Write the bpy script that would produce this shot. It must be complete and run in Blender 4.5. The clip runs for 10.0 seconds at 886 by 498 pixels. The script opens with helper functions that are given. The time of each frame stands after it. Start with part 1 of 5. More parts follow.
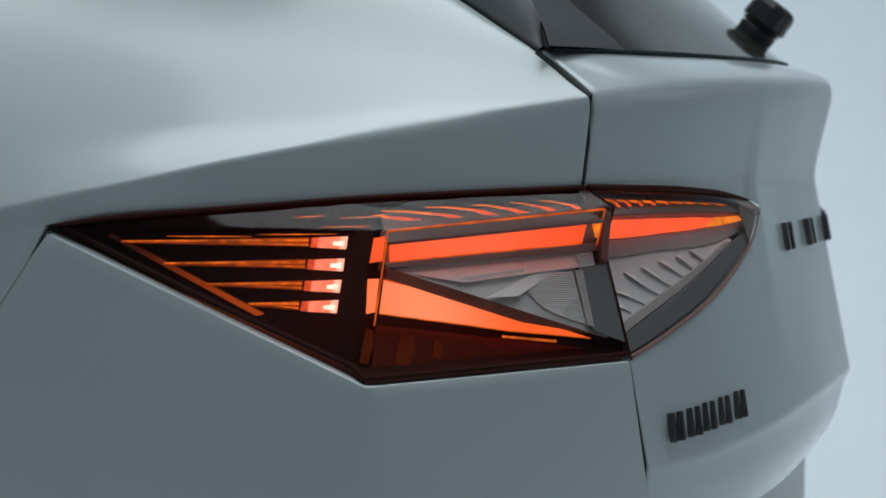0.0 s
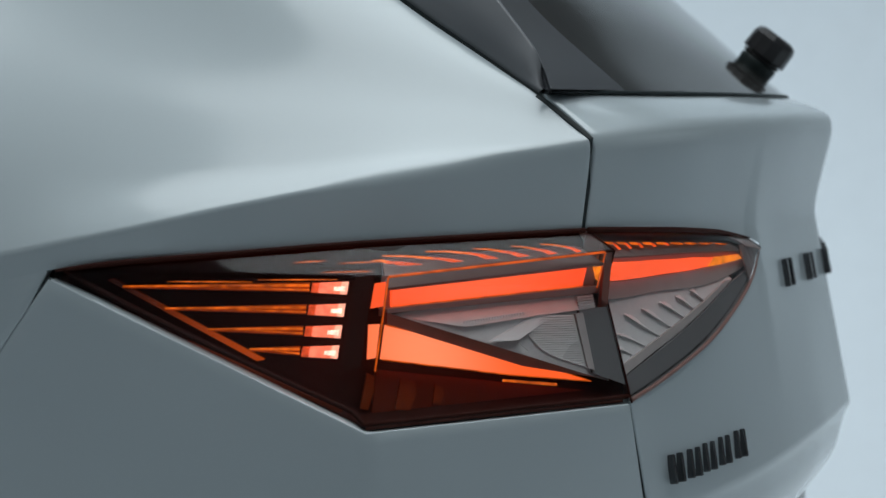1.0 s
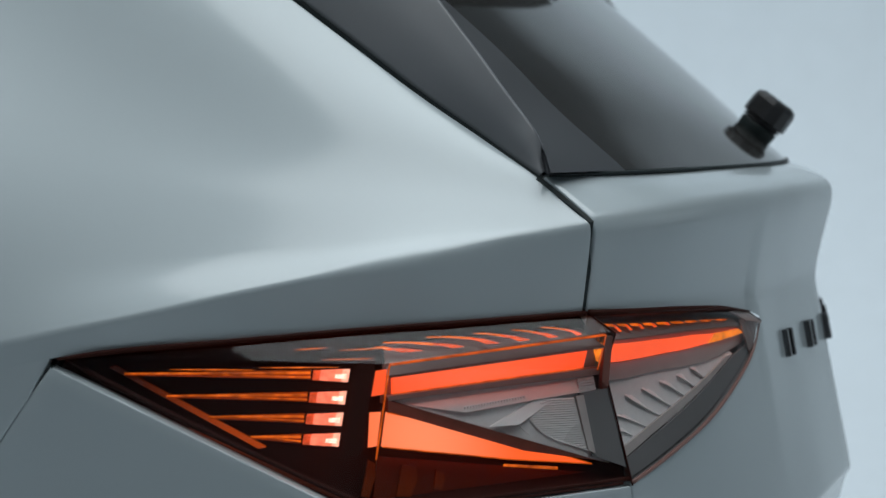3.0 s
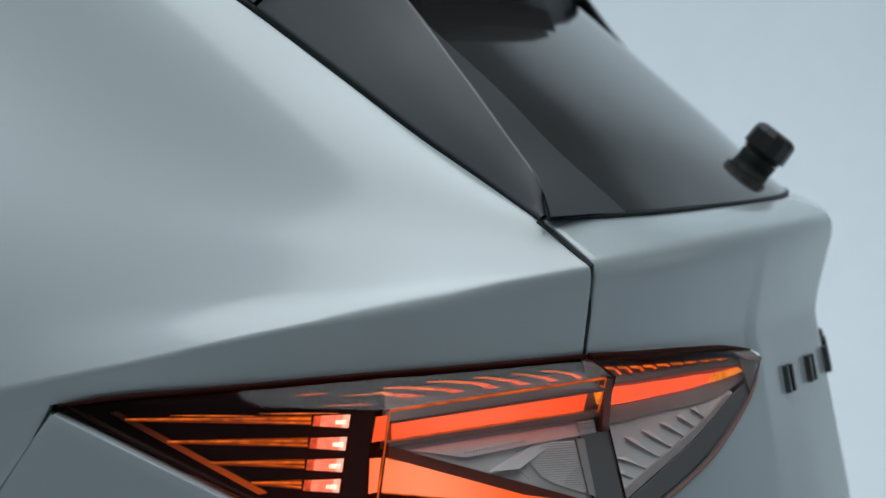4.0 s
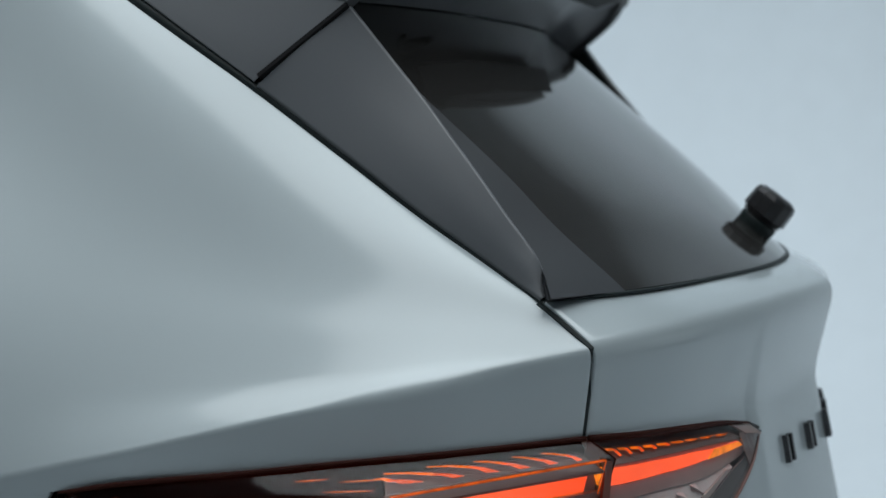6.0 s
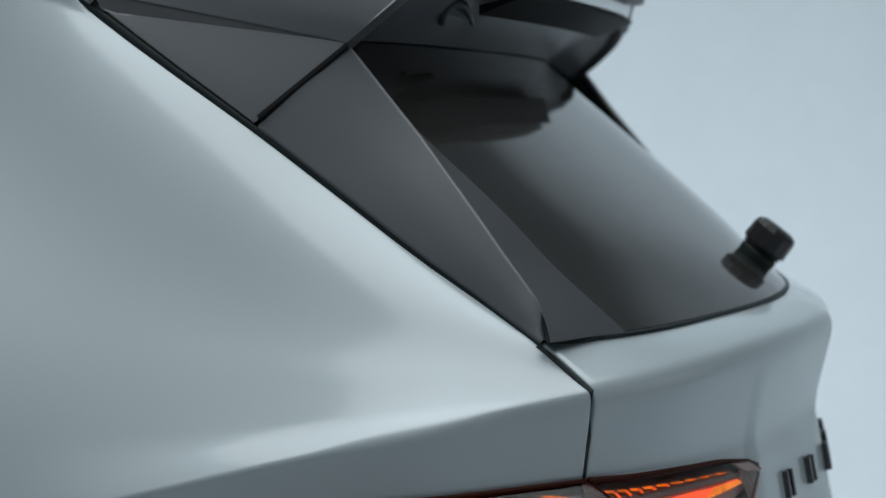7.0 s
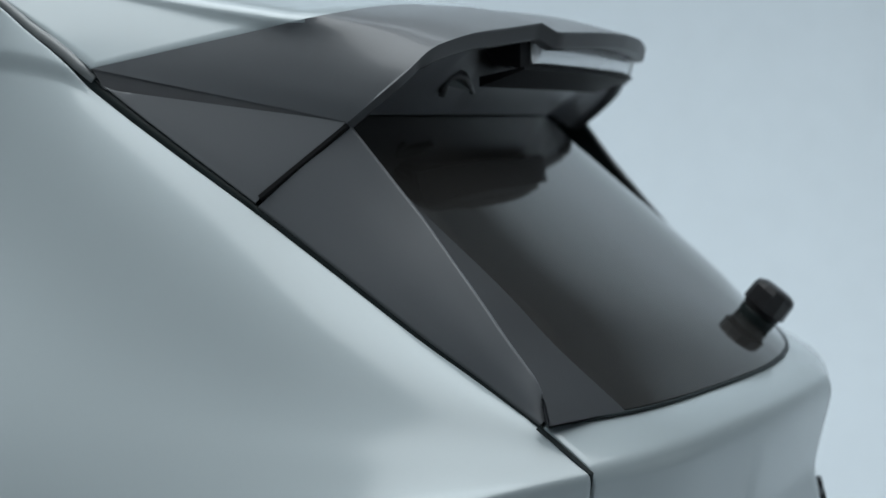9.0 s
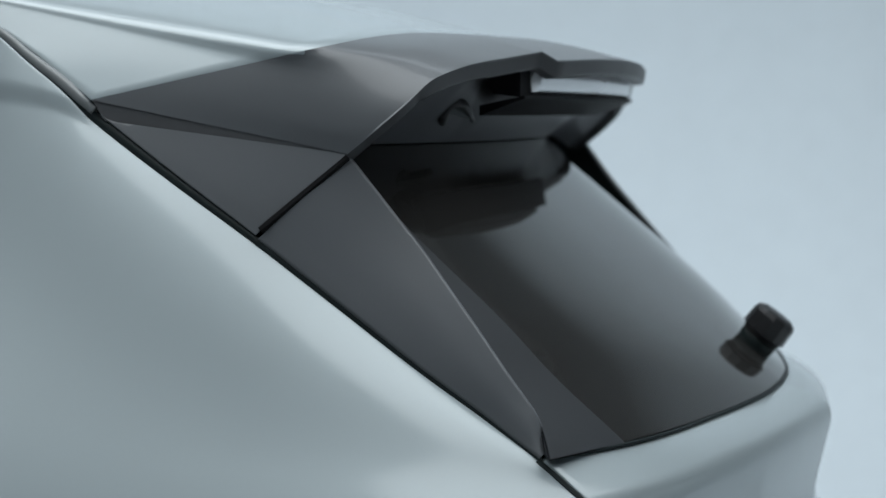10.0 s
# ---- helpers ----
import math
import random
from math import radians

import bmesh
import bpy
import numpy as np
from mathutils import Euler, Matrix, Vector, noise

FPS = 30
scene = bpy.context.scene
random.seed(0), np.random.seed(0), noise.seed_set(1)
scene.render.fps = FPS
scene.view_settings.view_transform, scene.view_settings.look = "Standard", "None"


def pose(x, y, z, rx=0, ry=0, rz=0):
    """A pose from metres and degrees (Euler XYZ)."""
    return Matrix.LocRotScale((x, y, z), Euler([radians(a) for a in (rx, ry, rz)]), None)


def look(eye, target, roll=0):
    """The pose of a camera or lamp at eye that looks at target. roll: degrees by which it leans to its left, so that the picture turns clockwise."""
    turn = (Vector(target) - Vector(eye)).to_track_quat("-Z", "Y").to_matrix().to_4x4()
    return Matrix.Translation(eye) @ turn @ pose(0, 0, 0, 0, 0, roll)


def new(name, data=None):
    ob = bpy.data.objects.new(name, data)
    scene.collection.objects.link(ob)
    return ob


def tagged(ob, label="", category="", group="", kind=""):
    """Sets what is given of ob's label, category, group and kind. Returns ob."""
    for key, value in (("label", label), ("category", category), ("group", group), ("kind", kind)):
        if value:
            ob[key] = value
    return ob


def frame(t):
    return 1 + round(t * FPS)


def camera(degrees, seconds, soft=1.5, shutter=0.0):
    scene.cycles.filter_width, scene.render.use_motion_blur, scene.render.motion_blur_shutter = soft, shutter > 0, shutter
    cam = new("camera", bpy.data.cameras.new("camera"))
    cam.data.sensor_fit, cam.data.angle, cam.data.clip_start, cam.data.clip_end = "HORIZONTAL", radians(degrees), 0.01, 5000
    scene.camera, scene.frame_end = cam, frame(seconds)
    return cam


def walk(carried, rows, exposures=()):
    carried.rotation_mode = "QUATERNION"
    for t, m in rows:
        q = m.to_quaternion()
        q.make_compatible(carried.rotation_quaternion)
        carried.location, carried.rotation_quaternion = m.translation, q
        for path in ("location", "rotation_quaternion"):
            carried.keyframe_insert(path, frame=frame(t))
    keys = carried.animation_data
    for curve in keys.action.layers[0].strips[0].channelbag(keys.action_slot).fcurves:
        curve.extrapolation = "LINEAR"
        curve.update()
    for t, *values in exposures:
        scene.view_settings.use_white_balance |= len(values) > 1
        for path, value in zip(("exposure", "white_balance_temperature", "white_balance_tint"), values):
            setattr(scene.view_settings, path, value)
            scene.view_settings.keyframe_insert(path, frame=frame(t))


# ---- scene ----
cam = camera(28.39, 10.0)
PATH = [
    (0.0, pose(-2.3361, -0.2552, 1.0700, 85.614, 0, -72.079) @ pose(0, 0, 0, 0, 0, 0.032)),
    (0.5, pose(-2.3366, -0.2545, 1.0912, 85.612, 0, -72.091) @ pose(0, 0, 0, 0, 0, 0.026)),
    (1.0, pose(-2.3352, -0.2540, 1.1142, 85.596, 0, -72.085) @ pose(0, 0, 0, 0, 0, 0.059)),
    (1.5, pose(-2.3356, -0.2541, 1.1318, 85.707, 0, -72.068) @ pose(0, 0, 0, 0, 0, 0.030)),
    (2.0, pose(-2.3339, -0.2535, 1.1547, 85.686, 0, -72.061) @ pose(0, 0, 0, 0, 0, 0.039)),
    (2.5, pose(-2.3334, -0.2541, 1.1731, 85.767, 0, -72.039) @ pose(0, 0, 0, 0, 0, 0.008)),
    (4.0, pose(-2.3312, -0.2535, 1.2383, 85.755, 0, -72.021) @ pose(0, 0, 0, 0, 0, -0.007)),
    (4.5, pose(-2.3297, -0.2527, 1.2580, 85.773, 0, -72.027) @ pose(0, 0, 0, 0, 0, 0.022)),
    (5.0, pose(-2.3294, -0.2532, 1.2803, 85.777, 0, -72.003) @ pose(0, 0, 0, 0, 0, 0.019)),
    (5.5, pose(-2.3282, -0.2525, 1.3000, 85.808, 0, -72.008) @ pose(0, 0, 0, 0, 0, 0.031)),
    (7.0, pose(-2.3253, -0.2535, 1.3654, 85.786, 0, -71.962) @ pose(0, 0, 0, 0, 0, -0.011)),
    (7.5, pose(-2.3287, -0.2556, 1.3878, 85.736, 0, -71.923) @ pose(0, 0, 0, 0, 0, -0.035)),
    (8.0, pose(-2.3256, -0.2539, 1.4083, 85.785, 0, -71.942) @ pose(0, 0, 0, 0, 0, 0.032)),
    (8.5, pose(-2.3256, -0.2535, 1.4319, 85.698, 0, -71.947) @ pose(0, 0, 0, 0, 0, -0.045)),
    (9.0, pose(-2.3256, -0.2541, 1.4540, 85.692, 0, -71.936) @ pose(0, 0, 0, 0, 0, -0.062)),
    (9.5, pose(-2.3248, -0.2545, 1.4728, 85.691, 0, -71.917) @ pose(0, 0, 0, 0, 0, -0.045)),
    (10.0, pose(-2.3249, -0.2556, 1.4900, 85.643, 0, -71.891) @ pose(0, 0, 0, 0, 0, -0.060)),
]
walk(cam, PATH)
cam.data.dof.use_dof, cam.data.dof.focus_distance, cam.data.dof.aperture_fstop = True, 1.82, 4.3

# ---------------------------------------------------------------- light
world = bpy.data.worlds.new("studio_dark")
scene.world = world
world.use_nodes = True
world.node_tree.nodes["Background"].inputs[0].default_value = (0.5, 0.62, 0.7, 1)
world.node_tree.nodes["Background"].inputs[1].default_value = 0.05


def area_lamp(name, m, size, size_y, power, colour):
    d = bpy.data.lights.new(name, "AREA")
    d.shape, d.size, d.size_y, d.energy, d.color = "RECTANGLE", size, size_y, power, colour
    ob = new(name, d)
    ob.matrix_world = m
    return ob


area_lamp("softbox_overhead", look((-0.75, 2.2, 4.25), (-0.75, 2.201, 0.5)), 2.8, 9.6, 204, (0.92, 0.975, 1.0)).data.spread = radians(172)
# unseen lamp, added to brighten the backdrop wall
wash = area_lamp("wall_wash", look((3.0, 2.2, 5.9), (4.7, 2.2, 0.5)), 8.0, 1.0, 103, (0.80, 0.92, 1.0))
wash.data.spread = radians(125)

# ---------------------------------------------------------------- materials
M = {}


def nodes_of(name):
    mat = bpy.data.materials.new(name)
    mat.use_nodes = True
    M[name] = mat
    return mat.node_tree, mat.node_tree.nodes["Principled BSDF"]


def set_in(node, **values):
    for k, v in values.items():
        node.inputs[k.replace("_", " ")].default_value = v


def surface(name, colour, rough, metal=0.0, coat=0.0, vary=0.06, grain=60.0, bump=0.02, spread=0.06, coarse=4.0):
    """A plain surface with two scales of unevenness in colour and gloss, and a fine relief."""
    nt, b = nodes_of(name)
    tc = nt.nodes.new("ShaderNodeTexCoord")
    n1, n2 = nt.nodes.new("ShaderNodeTexNoise"), nt.nodes.new("ShaderNodeTexNoise")
    n1.inputs["Scale"].default_value, n2.inputs["Scale"].default_value = coarse, grain
    n1.inputs["Detail"].default_value = n2.inputs["Detail"].default_value = 3
    add = nt.nodes.new("ShaderNodeMath")
    add.operation = "ADD"
    ramp = nt.nodes.new("ShaderNodeMapRange")
    ramp.inputs[1].default_value, ramp.inputs[2].default_value = 0.6, 1.4
    ramp.inputs[3].default_value, ramp.inputs[4].default_value = 1 - vary, 1 + vary
    mul = nt.nodes.new("ShaderNodeVectorMath")
    mul.operation = "SCALE"
    mul.inputs[0].default_value = colour
    r2 = nt.nodes.new("ShaderNodeMapRange")
    r2.inputs[3].default_value, r2.inputs[4].default_value = max(0.01, rough - spread / 2), rough + spread / 2
    bp = nt.nodes.new("ShaderNodeBump")
    bp.inputs["Strength"].default_value, bp.inputs["Distance"].default_value = bump, 0.002
    L = nt.links.new
    L(tc.outputs["Object"], n1.inputs["Vector"]), L(tc.outputs["Object"], n2.inputs["Vector"])
    L(n1.outputs[0], add.inputs[0]), L(n2.outputs[0], add.inputs[1])
    L(add.outputs[0], ramp.inputs[0]), L(ramp.outputs[0], mul.inputs["Scale"]), L(mul.outputs[0], b.inputs["Base Color"])
    L(n1.outputs[0], r2.inputs[0]), L(r2.outputs[0], b.inputs["Roughness"])
    L(n2.outputs[0], bp.inputs["Height"])
    if bump:
        L(bp.outputs[0], b.inputs["Normal"])
    set_in(b, Metallic=metal)
    b.inputs["Coat Weight"].default_value, b.inputs["Coat Roughness"].default_value = coat, 0.12
    return M[name]


def glow(name, colour, strength, vary=0.15, scale=30.0):
    """A lit light guide: brighter and dimmer in patches."""
    nt, b = nodes_of(name)
    tc, n, r = nt.nodes.new("ShaderNodeTexCoord"), nt.nodes.new("ShaderNodeTexNoise"), nt.nodes.new("ShaderNodeMapRange")
    n.inputs["Scale"].default_value = scale
    r.inputs[1].default_value, r.inputs[2].default_value = 0.3, 0.7
    r.inputs[3].default_value, r.inputs[4].default_value = strength * (1 - vary), strength * (1 + vary)
    nt.links.new(tc.outputs["Object"], n.inputs["Vector"])
    nt.links.new(n.outputs[0], r.inputs[0])
    nt.links.new(r.outputs[0], b.inputs["Emission Strength"])
    b.inputs["Base Color"].default_value = (*[c * 0.3 for c in colour], 1)
    b.inputs["Emission Color"].default_value = (*colour, 1)
    b.inputs["Roughness"].default_value = 0.25


def hot_glow(name, core, edge, centre, reach, strength):
    """A lit light guide that is hottest round one place and redder away from it."""
    nt, b = nodes_of(name)
    tc, far, ramp, mix = (nt.nodes.new("ShaderNode" + k) for k in ("TexCoord", "VectorMath", "MapRange", "Mix"))
    far.operation = "DISTANCE"
    far.inputs[1].default_value = centre
    ramp.interpolation_type = "SMOOTHSTEP"
    ramp.inputs[2].default_value = reach
    mix.data_type = "RGBA"
    mix.inputs[6].default_value, mix.inputs[7].default_value = (*core, 1), (*edge, 1)
    L = nt.links.new
    L(tc.outputs["Object"], far.inputs[0]), L(far.outputs["Value"], ramp.inputs[0])
    L(ramp.outputs[0], mix.inputs[0]), L(mix.outputs[2], b.inputs["Emission Color"])
    b.inputs["Emission Strength"].default_value = strength
    b.inputs["Base Color"].default_value = (*[c * 0.3 for c in edge], 1)
    b.inputs["Roughness"].default_value = 0.25


def clear(name, tint, gloss=1.0, rough=0.02):
    """Thin clear or tinted plastic: lets light through, with a gloss on top."""
    mat = bpy.data.materials.new(name)
    mat.use_nodes = True
    M[name] = mat
    nt = mat.node_tree
    nt.nodes.remove(nt.nodes["Principled BSDF"])
    out = nt.nodes["Material Output"]
    tr, gl, mix, fr = (nt.nodes.new("ShaderNode" + k) for k in ("BsdfTransparent", "BsdfGlossy", "MixShader", "Fresnel"))
    tr.inputs[0].default_value = (*tint, 1)
    gl.inputs["Roughness"].default_value = rough
    gl.inputs["Color"].default_value = (gloss, gloss, gloss, 1)
    fr.inputs[0].default_value = 1.45
    nt.links.new(fr.outputs[0], mix.inputs[0])
    nt.links.new(tr.outputs[0], mix.inputs[1])
    nt.links.new(gl.outputs[0], mix.inputs[2])
    nt.links.new(mix.outputs[0], out.inputs[0])


surface("paint", (0.42, 0.483, 0.507), 0.44, metal=0.20, coat=1.0, vary=0.015, grain=900, bump=0.01, spread=0.02, coarse=1.5)
surface("blade", (0.126, 0.135, 0.145), 0.45, coat=0.3, vary=0.04, grain=700, bump=0.02, spread=0.04)
surface("lip", (0.048, 0.050, 0.054), 0.45, vary=0.04, grain=500)
surface("strip", (0.033, 0.036, 0.041), 0.42, coat=0.0, vary=0.04, grain=500)
surface("roof_strip", (0.24, 0.255, 0.26), 0.35, coat=0.2, vary=0.04)
surface("rubber", (0.004, 0.012, 0.013), 0.55, vary=0.1, grain=300)
surface("belly", (0.12, 0.124, 0.135), 0.45, vary=0.15, grain=500, bump=0.05)
surface("matt_black", (0.006, 0.006, 0.007), 0.6, vary=0.15, grain=500, bump=0.05)
surface("black_plastic", (0.016, 0.016, 0.018), 0.42, vary=0.15, grain=500, bump=0.05)
surface("grey_plastic", (0.16, 0.17, 0.18), 0.45, vary=0.08, grain=300)
surface("white_plate", (0.55, 0.57, 0.58), 0.4, vary=0.04)
surface("badge", (0.12, 0.12, 0.125), 0.16, metal=0.9, vary=0.1, bump=0.0)
surface("cyclorama", (0.70, 0.745, 0.775), 0.75, vary=0.03, grain=8, coarse=0.4, bump=0.01)
# walls and ceiling out of view, toned for their bounce and reflections on the car
surface("grey_wall", (0.54, 0.56, 0.575), 0.8, vary=0.08, grain=10, coarse=0.5)
surface("west_wall", (0.40, 0.42, 0.43), 0.8, vary=0.08, grain=10, coarse=0.5)
surface("ceiling_paint", (0.80, 0.81, 0.82), 0.8, vary=0.08, grain=10, coarse=0.5)
surface("dark_glass", (0.032, 0.0315, 0.0305), 0.065, coat=0.0, vary=0.05, bump=0.0, spread=0.01)
surface("lamp_black", (0.030, 0.006, 0.003), 0.6, vary=0.2, bump=0.0)
surface("lamp_brown", (0.30, 0.215, 0.195), 0.3, vary=0.1, bump=0.0)
surface("lamp_maroon", (0.19, 0.055, 0.036), 0.4, vary=0.2, bump=0.0)
surface("lamp_edge", (0.20, 0.105, 0.088), 0.35, vary=0.15, bump=0.0)
surface("lamp_smoke", (0.50, 0.47, 0.46), 0.3, vary=0.1, bump=0.0)
surface("lamp_bed", (0.15, 0.11, 0.10), 0.35, vary=0.1, bump=0.0)
surface("lamp_pale", (0.86, 0.86, 0.86), 0.40, metal=0.1, vary=0.06, grain=240, bump=0.25)
surface("lamp_mirror", (0.95, 0.95, 0.95), 0.28, metal=0.1, vary=0.05, bump=0.0)
# darker than the blade: the groove's shade as colour
surface("groove", (0.10, 0.102, 0.108), 0.5, vary=0.05)
surface("lamp_facet", (0.20, 0.036, 0.007), 0.3, vary=0.4, grain=120, bump=0.0)
surface("lamp_red", (0.135, 0.024, 0.009), 0.22, vary=0.2, bump=0.0)
surface("lamp_rim", (0.034, 0.007, 0.004), 0.6, vary=0.2, bump=0.0)
surface("lamp_grey", (0.20, 0.205, 0.21), 0.25, vary=0.08, bump=0.0)
surface("lamp_silver", (0.95, 0.95, 0.95), 0.3, metal=0.3, vary=0.06, bump=0.0)
surface("grey_plastic_dark", (0.05, 0.052, 0.055), 0.5)
surface("inner_black", (0.004, 0.012, 0.013), 0.9)
surface("tyre", (0.02, 0.02, 0.02), 0.8)
M["dark_glass"].node_tree.nodes["Principled BSDF"].inputs["IOR"].default_value = 1.6
M["dark_glass"].node_tree.nodes["Principled BSDF"].inputs["Specular Tint"].default_value = (1.0, 0.965, 0.92, 1.0)
for dull in ("lamp_black", "lamp_rim", "lamp_red", "lamp_facet", "matt_black"):
    M[dull].node_tree.nodes["Principled BSDF"].inputs["Specular IOR Level"].default_value = 0.12
glow("light_red", (1.0, 0.10, 0.024), 1.06, 0.10, 25)
glow("hook_light", (1.0, 0.105, 0.016), 0.72, 0.5, 130)
glow("light_led", (1.0, 0.20, 0.11), 1.15, 0.25, 140)
glow("light_hot", (1.0, 0.40, 0.27), 1.3, 0.25, 160)
glow("light_amber", (1.0, 0.17, 0.012), 0.5, 0.8, 90)
glow("light_ember", (1.0, 0.11, 0.03), 0.62, 0.5, 150)
glow("light_spot", (1.0, 0.62, 0.48), 1.7, 0.35, 260)
glow("light_shell", (1.0, 0.13, 0.008), 0.10, 0.9, 110)
glow("light_amber_bright", (1.0, 0.24, 0.01), 0.8, 0.5, 120)
glow("edge_light", (1.0, 0.15, 0.010), 0.46, 0.6, 60)
glow("fin_light", (1.0, 0.17, 0.010), 0.70, 0.45, 70)
surface("brake_cover", (0.75, 0.76, 0.78), 0.18, metal=0.6, vary=0.03, bump=0.0)
clear("lens", (0.965, 0.955, 0.955), 0.60, 0.05)

# ---------------------------------------------------------------- shape helpers
def along(table, s):
    """Smooth curve through the rows (s, x, y, z) of a table, at the stations s."""
    tab = np.array(table, float)
    k, p = tab[:, 0], tab[:, 1:]
    s = np.atleast_1d(np.array(s, float))
    h = np.diff(k)
    d = np.diff(p, axis=0) / h[:, None]
    m = np.empty_like(p)
    m[0], m[-1] = d[0], d[-1]
    for i in range(1, len(k) - 1):
        m[i] = (d[i - 1] * h[i] + d[i] * h[i - 1]) / (h[i] + h[i - 1])
    i = np.clip(np.searchsorted(k, s, side="right") - 1, 0, len(k) - 2)
    u = ((s - k[i]) / h[i])[:, None]
    H = h[i][:, None]
    q = (2 * u**3 - 3 * u**2 + 1) * p[i] + (u**3 - 2 * u**2 + u) * H * m[i] + (3 * u**2 - 2 * u**3) * p[i + 1] + (u**3 - u**2) * H * m[i + 1]
    lo, hi = (u < 0)[:, 0], (u > 1)[:, 0]
    q[lo] = (p[0] + (s[:, None] - k[0]) * m[0])[lo]
    q[hi] = (p[-1] + (s[:, None] - k[-1]) * m[-1])[hi]
    return q


# ---------------------------------------------------------------- character lines of the car: x to its right, y to its front, from the tail's middle
CREASE = [(-0.4, -0.9275, 0.894, 0.967), (-0.2, -0.904, 0.778, 0.972), (0.0, -0.877, 0.665, 0.979), (0.1, -0.862, 0.612, 0.990), (0.2, -0.845, 0.561, 1.000), (0.4, -0.801, 0.462, 1.023), (0.6, -0.750, 0.366, 1.044),
          (0.784, -0.700, 0.276, 1.063), (0.9, -0.654, 0.222, 1.074), (1.046, -0.5968, 0.1462, 1.087)]
LAMP_TOP = [(0.1, -0.862, 0.612, 0.966), (0.2, -0.841, 0.563, 0.9725), (0.4, -0.800, 0.462, 0.981), (0.6, -0.752, 0.364, 0.989), (0.8, -0.692, 0.269, 0.994), (0.9, -0.650, 0.222, 0.9955), (1.032, -0.590, 0.159, 0.997)]
PILLAR = [(-0.4, -0.580, 1.060, 1.652), (-0.2, -0.587, 0.960, 1.632), (-0.04, -0.592, 0.866, 1.597), (0.0, -0.594, 0.835, 1.5785), (0.05, -0.595, 0.799, 1.550), (0.1, -0.597, 0.763, 1.524), (0.13, -0.598, 0.7425, 1.5073), (0.155, -0.599, 0.724, 1.4912),
          (0.2, -0.601, 0.690, 1.467), (0.3, -0.604, 0.620, 1.420), (0.455, -0.603, 0.518, 1.352), (0.6, -0.594, 0.427, 1.285), (0.75, -0.586, 0.333, 1.216), (0.85, -0.585, 0.272, 1.176), (0.955, -0.594, 0.204, 1.132)]
# tailgate, one half; station = -x
WIN_BOTTOM = [(0, 0, 0.036, 1.137), (0.1, -0.1, 0.0415, 1.137), (0.2, -0.2, 0.0575, 1.137), (0.3, -0.3, 0.0795, 1.137), (0.384, -0.384, 0.1005, 1.1365), (0.45, -0.45, 0.1215, 1.1365), (0.495, -0.495, 0.1405, 1.1365), (0.56, -0.56, 0.178, 1.1365), (0.594, -0.594, 0.204, 1.1365)]
SHOULDER = [(0.0, 0.0, -0.037, 1.109), (0.18, -0.18, -0.009, 1.109), (0.384, -0.384, 0.040, 1.105), (0.495, -0.500, 0.080, 1.100), (0.56, -0.560, 0.118, 1.094), (0.594, -0.5968, 0.1452, 1.088)]
HOLLOW = [(0.0, 0.0, -0.006, 1.015), (0.18, -0.18, 0.020, 1.013), (0.384, -0.384, 0.060, 1.009), (0.495, -0.495, 0.096, 1.004), (0.56, -0.560, 0.132, 1.001), (0.594, -0.590, 0.159, 0.997)]
LIP = [(0.0, 0.0, -0.062, 0.738), (0.18, -0.18, -0.040, 0.732), (0.384, -0.384, 0.010, 0.714), (0.495, -0.495, 0.052, 0.706), (0.56, -0.545, 0.078, 0.705), (0.594, -0.568, 0.092, 0.706)]
UNDER = [(0.0, 0.0, -0.004, 0.615), (0.18, -0.18, 0.008, 0.615), (0.384, -0.384, 0.042, 0.620), (0.495, -0.495, 0.074, 0.630), (0.56, -0.545, 0.094, 0.640), (0.594, -0.563, 0.104, 0.645)]
# the lamp on the body: its lines at the corner (a = 0) and at the split (a = 1), and at its front tip
TOP_A, TOP_B = np.array((-0.729, 0.320, 0.9925)), np.array((-0.590, 0.159, 0.997))
RIDGE_A, RIDGE_B = np.array((-0.768, 0.307, 0.960)), np.array((-0.589, 0.128, 0.976))
MID_A, MID_B = np.array((-0.768, 0.312, 0.925)), np.array((-0.575, 0.141, 0.934))
LOW_A, LOW_B = np.array((-0.807, 0.316, 0.815)), np.array((-0.594, 0.108, 0.820))
TIP = np.array((-0.862, 0.612, 0.9625))


def on_rear(a, b, depth=0.0):
    """A place on the rear face of the body's lamp: a from corner to split, b from 0 at the top edge over 1 at the ridge and 2 at the hollow to 3 at the foot; depth inwards."""
    rows = [p + (q - p) * a for p, q in ((TOP_A, TOP_B), (RIDGE_A, RIDGE_B), (MID_A, MID_B), (LOW_A, LOW_B))]
    i = min(2, max(0, int(b)))
    p = rows[i] + (rows[i + 1] - rows[i]) * (b - i)
    if b < 1:
        return p + depth * np.array((0.3, 0.3, -0.9))
    return p + depth * np.array((0.70, 0.71, 0.0))


def on_side(c, d, depth=0.0):
    """A place on the side face of the body's lamp: c from corner to front tip along the ridge, d from the ridge down to the foot."""
    p = RIDGE_A + c * (TIP - RIDGE_A) + d * (LOW_A - RIDGE_A)
    return p + depth * np.array((0.93, 0.27, 0.25))


